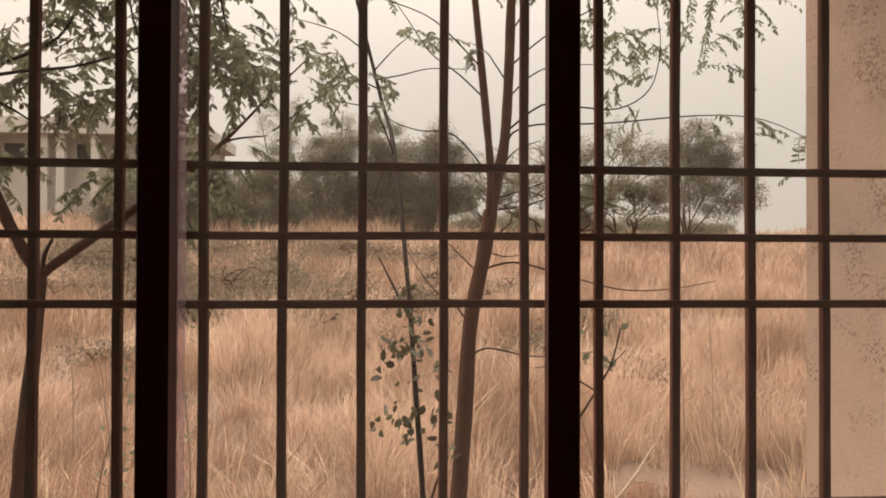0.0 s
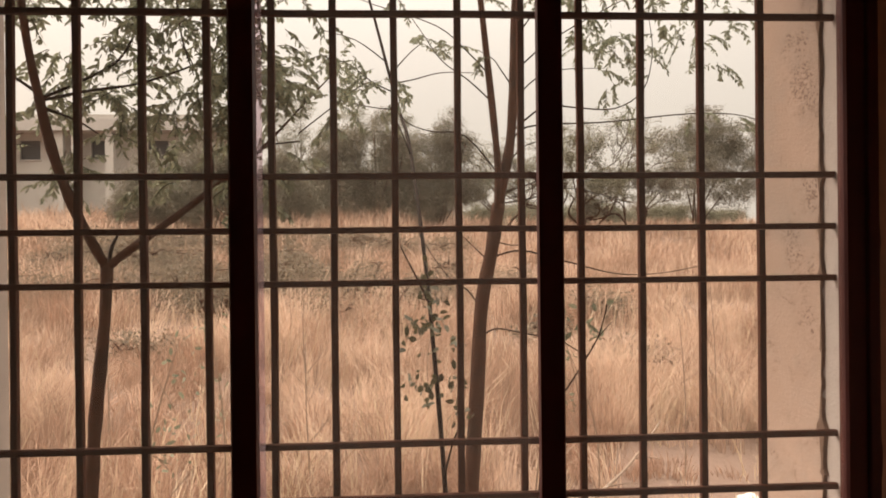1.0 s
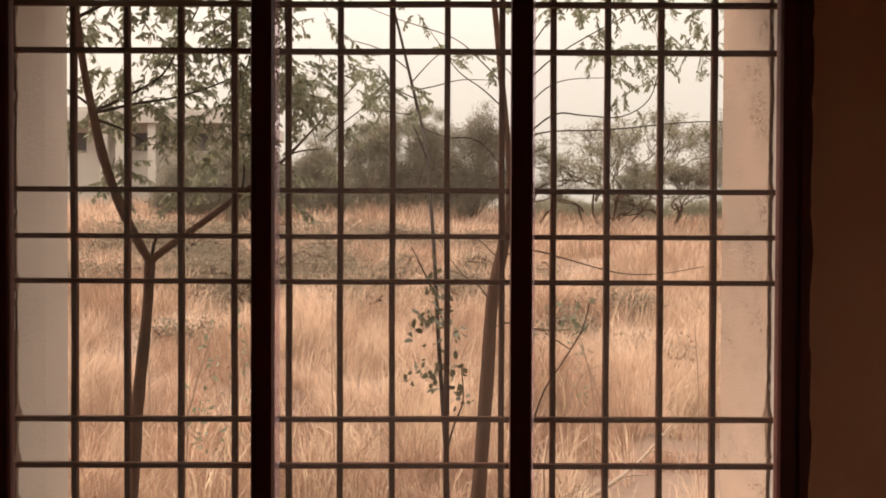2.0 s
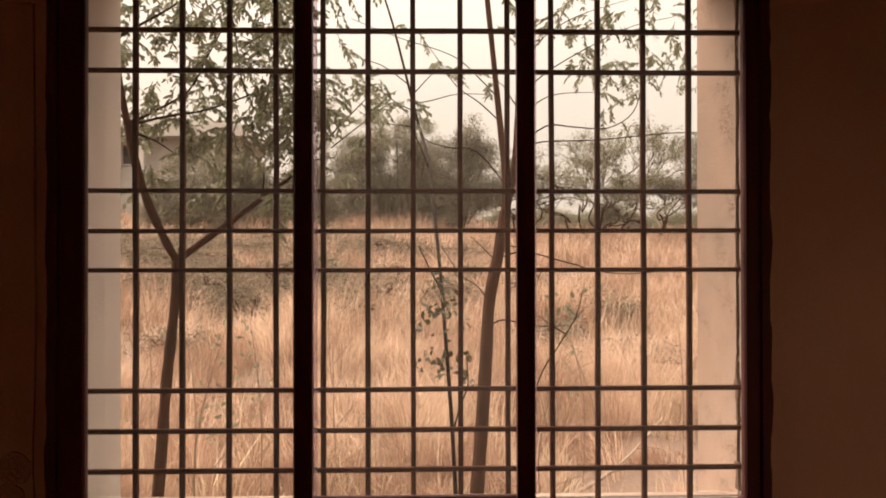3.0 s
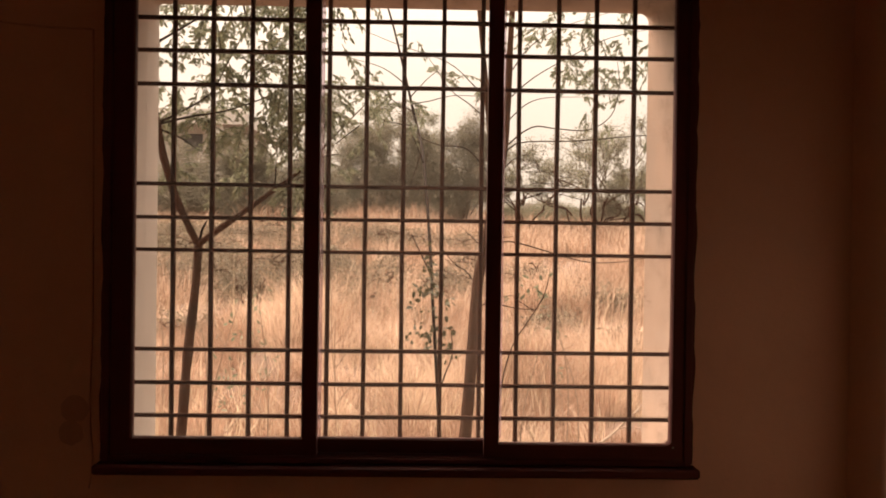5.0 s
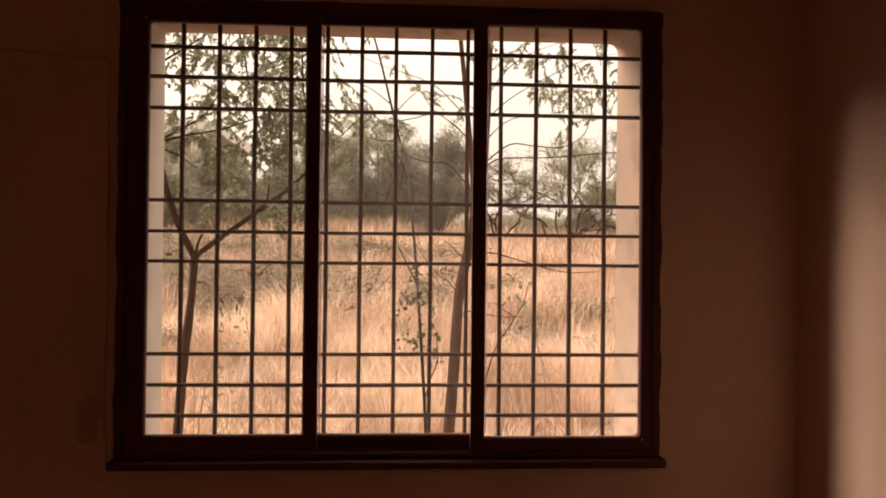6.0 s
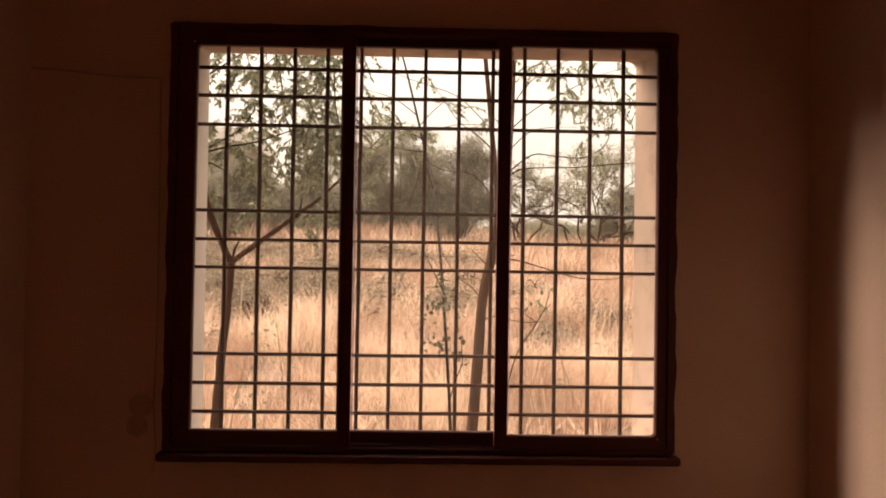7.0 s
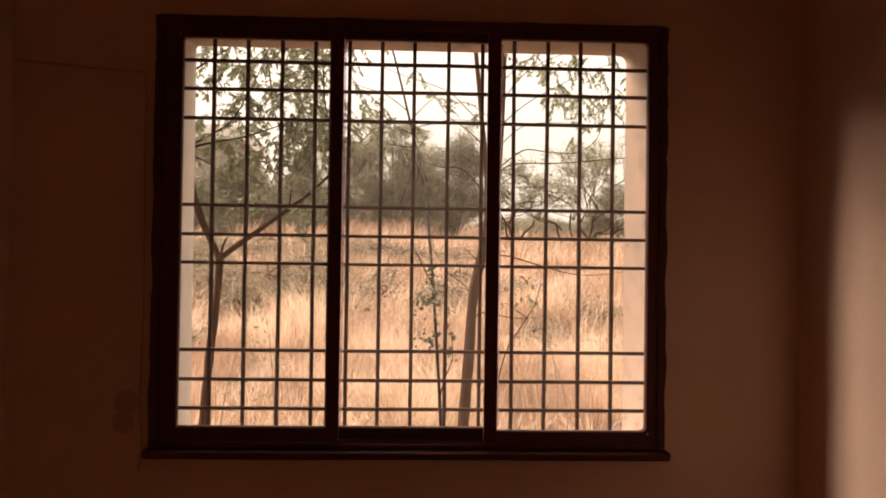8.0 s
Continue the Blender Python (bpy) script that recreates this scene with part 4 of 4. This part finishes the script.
# ---------------------------------------------------------------- bushes and far trees
def build_bush(name, label, x, y, lobes, count, leaf, material, group, stems=6, stem_height=0.7, seed=1, hollow=0.35):
    """Lobes: (dx, height above ground, half width, half height). Leaves gather in clumps near the lobes' skins, with gaps."""
    rng = np.random.default_rng(seed)
    z = ground_height(x, y)
    bush = thing(name, label, "bush" if stem_height < 1.2 else "tree", (x, y, z), group)
    far = y > 20
    if far:
        leaf, count = leaf * 0.42, count * 5
    if far:                      # break each lobe into uneven lumps
        lumps = []
        for dx, h, rx, rz in lobes:
            lumps.append((dx, h - 0.1 * rz, rx * 0.72, rz * 0.72))
            for _ in range(11):
                a, r = rng.uniform(-0.5, 3.6), rng.uniform(0.45, 0.95)
                size = rng.uniform(0.16, 0.42)
                lumps.append((dx + rx * r * math.cos(a), h + rz * r * math.sin(a), rx * size, rz * size * rng.uniform(0.6, 1.1)))
        lobes = lumps
    total = sum(l[2] * l[3] for l in lobes)
    pts = []
    for dx, h, rx, rz in lobes:
        n = int(count * rx * rz / total)
        per = 60 if far else 26
        clumps = max(6, n // per)
        d = rng.normal(size=(clumps, 3))
        d /= np.linalg.norm(d, axis=1)[:, None]
        r = hollow + (1.12 - hollow) * rng.random(clumps) ** 0.7
        c = d * r[:, None] * np.array((rx, min(rx, 1.6), rz)) + np.array((dx, 0, h))
        c = np.repeat(c, per, 0)
        c += rng.normal(size=c.shape) * leaf * (2.2 if far else 2.0) * np.array((1, 1, 0.8))
        pts.append(c)
    pts = np.concatenate(pts)
    pts = pts[pts[:, 2] > 0.05]
    raw_mesh("crown", leaf_quads(rng, pts, leaf, leaf * 0.55, 0.2), material, bush)
    for k in range(stems):
        dx, h, rx, rz = lobes[int(rng.integers(len(lobes)))]
        bm = bmesh.new()
        foot = Vector((rng.normal() * 0.12, rng.normal() * 0.1, -0.1))
        tip = Vector((dx + rng.uniform(-0.7, 0.7) * rx, rng.normal() * 0.3, h + rng.uniform(0.0, 0.7) * rz))
        mid = foot.lerp(tip, 0.45) + Vector((rng.normal() * 0.15, 0, rng.uniform(0.0, 0.3)))
        tube(bm, [foot, mid, tip], [0.045, 0.028, 0.010], 5, 0.2)
        for _ in range(3):
            u = rng.uniform(0.35, 0.9)
            a = mid.lerp(tip, u)
            b = a + Vector((rng.normal() * 0.35 * rx, rng.normal() * 0.2, rng.uniform(0.05, 0.5) * rz))
            tube(bm, [a, a.lerp(b, 0.5) + Vector((0, 0, 0.05)), b], [0.016, 0.011, 0.006], 4)
        part("stem", bm, BARK, bush, "", True)
    return bush


G1 = "bushes at the field's edge"
build_bush("bush", "dense dark olive bush beside the pale house", -7.93, 24.0, [(0.0, 1.2, 2.07, 1.75), (-1.24, 0.75, 1.24, 1.15), (1.24, 1.05, 1.24, 1.65), (3.1, 1.1, 1.7, 1.7)], 24000, 0.17, BUSH, G1, 5, 0.7, 3)
build_bush("bush", "dense grey-olive bush in mid field", -1.24, 27.4, [(-1.24, 1.26, 1.38, 2.35), (0.28, 1.4, 1.38, 2.62), (1.24, 0.85, 1.24, 1.93)], 17000, 0.18, BUSH, G1, 5, 0.7, 4)
build_bush("bush", "rounded leafy green bush in mid field", 1.45, 28.4, [(0.0, 2.2, 1.5, 2.2), (0.85, 2.4, 0.95, 1.6), (-0.8, 1.3, 1.2, 1.7)], 12000, 0.17, BUSH, G1, 6, 0.7, 5)
build_bush("bush", "low dark bush under taller trees", -4.97, 26.7, [(0.0, 0.34, 1.79, 0.92), (-1.38, 0.28, 1.1, 0.76), (1.38, 0.33, 1.1, 0.88)], 11000, 0.17, BUSH, G1, 4, 0.7, 6)
G2 = "thin trees behind the bushes"
build_bush("field_tree", "thin see-through tree with pale foliage", -5.11, 29.5, [(0.0, 3.87, 1.1, 1.93), (0.41, 2.21, 1.24, 1.24)], 2200, 0.138, PALE_BUSH, G2, 6, 2, 7, 0.2)
build_bush("field_tree", "thin ragged tree behind the dark bush", -2.76, 30.2, [(0.14, 3.53, 1.1, 1.38), (-0.69, 2.7, 0.97, 1.24), (1.1, 2.57, 0.83, 1.24)], 2200, 0.138, PALE_BUSH, G2, 6, 2, 8, 0.2)
build_bush("field_tree", "thin ragged top above the grey bush", -0.41, 30.9, [(0.0, 3.62, 0.97, 1.1), (0.69, 2.66, 0.97, 0.97)], 1300, 0.138, PALE_BUSH, G2, 5, 2, 9, 0.2)
G3 = "thorny shrubs at the far edge"


def build_thorn_tree(label, x, y, height, spread, material, leaves, bend, seed):
    """Crooked limbs that fork again and again from the foot, with loose clumps of small leaves about the tips."""
    rng = np.random.default_rng(seed)
    tree = thing("thorn_tree", label, "tree", (x, y, ground_height(x, y)), G3)
    tips = []

    def grow(bm, start, way, length, radius, level):
        mid = start + way * length * 0.5 + Vector((rng.normal() * 0.10, rng.normal() * 0.06, rng.normal() * 0.06)) * length * bend
        end = start + way * length + Vector((rng.normal() * 0.08, 0, rng.normal() * 0.05)) * length * bend
        tube(bm, [start, mid, end], [radius, radius * 0.85, radius * 0.68], 5 if level < 2 else 3)
        if level >= 2:
            tips.extend((mid, end))
        if level == 4:
            return
        for _ in range(3 if level else 2):
            turn = Vector((rng.normal() * 0.62 * spread, rng.normal() * 0.4, rng.normal() * 0.34 + 0.2))
            grow(bm, start.lerp(end, rng.uniform(0.7, 1.0)), (way + turn).normalized(), length * rng.uniform(0.62, 0.86), radius * 0.62, level + 1)

    for k in range(4):
        bm = bmesh.new()
        lean = (k - 1.5) * 0.55 * spread + rng.normal() * 0.12
        grow(bm, Vector((rng.normal() * 0.1, rng.normal() * 0.1, -0.1)), Vector((lean, rng.normal() * 0.25, 1.0)).normalized(), height * rng.uniform(0.22, 0.36), 0.06, 0)
        part("limb", bm, BARK, tree, "", True)
    c = np.array([tuple(p) for p in tips])
    keep = rng.random(len(c)) < 0.62
    c = c[keep]
    size = rng.uniform(0.35, 1.25, len(c))[:, None] * np.array((0.19, 0.15, 0.10))
    c = np.repeat(c, leaves, 0) + rng.normal(size=(len(c) * leaves, 3)) * np.repeat(size, leaves, 0)
    c = c[c[:, 2] > 0.25]
    raw_mesh("crown", leaf_quads(rng, c, 0.075, 0.042, 0.2), material, tree)
    return tree


build_thorn_tree("wide thorny shrub with crooked limbs and fine leaves", 6.95, 28.1, 5.6, 1.1, PALE_BUSH, 36, 1.5, 12)
build_thorn_tree("dense dark thorny shrub with crooked limbs", 10.3, 29.5, 5.2, 1.15, BUSH, 46, 1.5, 17)
build_thorn_tree("loose thin thorny shrub, almost bare", 4.6, 30.9, 5.0, 0.9, PALE_BUSH, 22, 1.2, 14)
build_thorn_tree("tall thin thorny tree with sparse pale leaves", 8.7, 31.5, 6.4, 0.8, PALE_BUSH, 22, 1.2, 23)
build_bush("thorn_tree", "spreading dark shrub far along the field", 14.35, 32.2, [(0.0, 3.03, 2.43, 2.48), (2.07, 2.7, 1.83, 2.15)], 10710, 0.187, BUSH, G3, 7, 2, 15, 0.3)
G4 = "low brown scrub in the grass"
for k, (x, y, w, h) in enumerate(((-5.3, 10.9, 1.0, 0.4), (-3.8, 10.4, 0.9, 0.45), (-2.4, 10.7, 0.95, 0.56), (-1.3, 10.2, 0.9, 0.52), (-6.8, 11.2, 1.0, 0.36), (0.45, 11.0, 0.6, 0.28), (2.9, 9.5, 0.6, 0.25), (2.45, 6.3, 0.34, 0.2), (1.7, 7.6, 0.3, 0.2), (-0.4, 7.9, 0.5, 0.16), (-3.2, 7.3, 0.5, 0.16))):
    build_bush("scrub", "low dry brown scrub in the grass", x, y, [(0, h * 0.8, w, h), (w * 0.5, h * 0.6, w * 0.6, h * 0.7)], int(900 + 2400 * w), 0.05, SCRUB, G4, 4, 0.5, 60 + k, 0.3)
for k in range(26):
    rng = random.Random(300 + k)
    x, y = rng.uniform(-9.5, 2.6), rng.uniform(8.6, 14.5)
    w = rng.uniform(0.35, 0.95)
    build_bush("scrub", "low dry brown scrub in the grass", x, y, [(0, 0.30, w, rng.uniform(0.2, 0.42)), (-w * 0.5, 0.25, w * 0.7, 0.28)], int(700 + 2200 * w), 0.045, SCRUB, G4, 3, 0.5, 400 + k, 0.3)
for k in range(14):
    rng = random.Random(500 + k)
    y = rng.uniform(13.5, 19.5)
    w = rng.uniform(0.7, 1.6)
    build_bush("scrub", "low dry brown scrub in the grass", rng.uniform(-0.62 * y, 0.06 * y), y, [(0, 0.34, w, rng.uniform(0.26, 0.5)), (w * 0.6, 0.3, w * 0.7, 0.3)], int(900 + 2000 * w), 0.06, SCRUB, G4, 3, 0.5, 600 + k, 0.3)
G5 = "low hedge along the horizon"
for k in range(9):
    build_bush("hedge", "low hazy hedge on the horizon", -17 + 4.6 * k, 41 + (k % 3), [(0, 0.4, 2.2, 0.7 + 0.25 * (k % 2)), (1.3, 0.5, 1.5, 0.6)], 1500, 0.2, SCRUB if k % 2 else PALE_BUSH, G5, 3, 0.5, 80 + k, 0.3)


for k, x in enumerate((4.2, 7.0, 9.9, 12.8, 15.6)):
    build_bush("hedge", "low hazy hedge on the horizon", x, 35.0 + k % 2, [(0, 0.45, 1.8, 0.75), (1.2, 0.4, 1.3, 0.55 + 0.2 * (k % 2))], 800, 0.2, PALE_BUSH, G5, 3, 0.5, 120 + k, 0.3)


# ---------------------------------------------------------------- house across the field
def build_house():
    y, z = 30.5, ground_height(-12, 30.5) - 0.1
    x0, x1 = -17.6, -8.8
    top = 6.75
    house = thing("house", "single-storey whitewashed house with a flat concrete roof", "house", ((x0 + x1) / 2, y, z))
    o = Vector(((x0 + x1) / 2, y, z))

    def put(name, lo, hi, material, parent=house, bevel=0.01):
        bm = boxed(Vector(lo) - o, Vector(hi) - o, bevel)
        return part(name, bm, material, parent)

    openings = [(-17.1, -16.2), (-14.0, -13.2), (-11.5, -10.6)]
    wz0, wz1 = 5.6, 6.45
    edges = [x0] + [v for pair in openings for v in pair] + [x1]
    bm = bmesh.new()
    for a, b in zip(edges[::2], edges[1::2]):
        block(bm, Vector((a, y, z)) - o, Vector((b, y + 0.25, top)) - o)
    for a, b in openings:
        block(bm, Vector((a, y, z)) - o, Vector((b, y + 0.25, wz0)) - o)
        block(bm, Vector((a, y, wz1)) - o, Vector((b, y + 0.25, top)) - o)
    block(bm, Vector((x0, y + 0.25, z)) - o, Vector((x0 + 0.25, y + 5, top)) - o)
    block(bm, Vector((x1 - 0.25, y + 0.25, z)) - o, Vector((x1, y + 5, top)) - o)
    block(bm, Vector((x0 + 0.25, y + 4.75, z)) - o, Vector((x1 - 0.25, y + 5, top)) - o)
    part("wall", bm, HOUSE_WALL, house)
    roof = put("roof", (x0 - 0.5, y - 0.9, top), (x1 + 0.5, y + 5.3, top + 0.55), HOUSE_SLAB)
    put("parapet", (x0 - 0.4, y - 0.8, top + 0.55), (x1 + 0.4, y - 0.6, top + 0.72), HOUSE_WALL, roof)
    for x in (-17.35, -15.05, -14.35, -12.9, -9.6):
        put("column", (x - 0.18, y - 0.75, z), (x + 0.18, y - 0.5, top), HOUSE_WALL)
    for a, b in openings:
        w = put("window", (a, y + 0.12, wz0), (b, y + 0.16, wz1), DARK_OPENING)
        put("sill", (a - 0.05, y - 0.06, wz0 - 0.06), (b + 0.05, y + 0.1, wz0), HOUSE_SLAB, w)
    return house


build_house()

# ---------------------------------------------------------------- small things on the ground outside
def build_stone(x, y, r, seed):
    z = ground_height(x, y)
    bm = bmesh.new()
    bmesh.ops.create_icosphere(bm, subdivisions=3, radius=r)
    for v in bm.verts:
        v.co = Vector((v.co.x * 1.15, v.co.y * 0.8, v.co.z * 0.7)) * (1 + 0.3 * noise.noise(v.co / r * 1.3 + Vector((seed, 0, 0))))
    bm.transform(Matrix.Translation((x, y, z + r * 0.55)))
    tagged(part("stone", bm, CHALK), "pale whitish stone half hidden in dry grass", "stone", "pale stones in the field")


build_stone(2.06, 3.0, 0.06, 3)
build_stone(0.86, 2.80, 0.055, 8)

bm = bmesh.new()
line = [(0.84, 2.75, 0.02), (1.00, 2.88, 0.05), (1.22, 3.10, 0.07), (1.52, 3.48, 0.12), (1.95, 4.15, 0.22)]
tube(bm, [(x, y, z + ground_height(x, y) + 0.02) for x, y, z in line], [0.017, 0.015, 0.012, 0.009, 0.005], 7, 0.3)
for k, d in ((2, (0.16, -0.1, 0.05)), (3, (0.10, -0.22, 0.06)), (3, (0.25, 0.05, 0.16))):
    x, y, z = line[k]
    z += ground_height(x, y) + 0.02
    tube(bm, [(x, y, z), (x + d[0] * 0.5, y + d[1] * 0.5, z + d[2] * 0.7), (x + d[0], y + d[1], z + d[2])], [0.006, 0.004, 0.002], 5)
tagged(part("fallen_branch", bm, DRY_WOOD, None, "", True), "pale bare fallen branch lying on the grass", "branch")


def build_shoot():
    """A wiry green shoot growing up close to the outside of the wall."""
    rng = np.random.default_rng(77)
    base = (0.24, 0.45, -0.12)
    plant = thing("wild_shoot", "wiry shoot with small green leaves near the wall", "plant", base)
    loc = lambda p: tuple(a - b for a, b in zip(p, base))
    for pts, r in (([(0.24, 0.45, -0.14), (0.27, 0.45, 0.5), (0.295, 0.45, 0.95), (0.33, 0.45, 1.13), (0.385, 0.45, 1.225), (0.43, 0.45, 1.30), (0.45, 0.45, 1.37)], 0.0032),
                   ([(0.405, 0.45, 1.255), (0.35, 0.44, 1.29), (0.33, 0.44, 1.305), (0.29, 0.44, 1.30)], 0.0016),
                   ([(0.415, 0.45, 1.275), (0.44, 0.46, 1.305), (0.465, 0.46, 1.33)], 0.0016)):
        bm = bmesh.new()
        tube(bm, [loc(p) for p in pts], [r * (1 - 0.6 * i / (len(pts) - 1)) for i in range(len(pts))], 5)
        part("stem", bm, TWIG, plant, "", True)
    spots = np.concatenate([np.array(loc(c)) + rng.normal(size=(n, 3)) * s for c, n, s in (((0.44, 0.45, 1.325), 9, 0.016), ((0.40, 0.45, 1.31), 5, 0.014), ((0.36, 0.44, 1.36), 4, 0.012), ((0.33, 0.44, 1.30), 4, 0.012))])
    raw_mesh("leaves", leaf_ovals(rng, spots, 0.022, 0.011, 0.1), LEAF, plant, 6)


build_shoot()
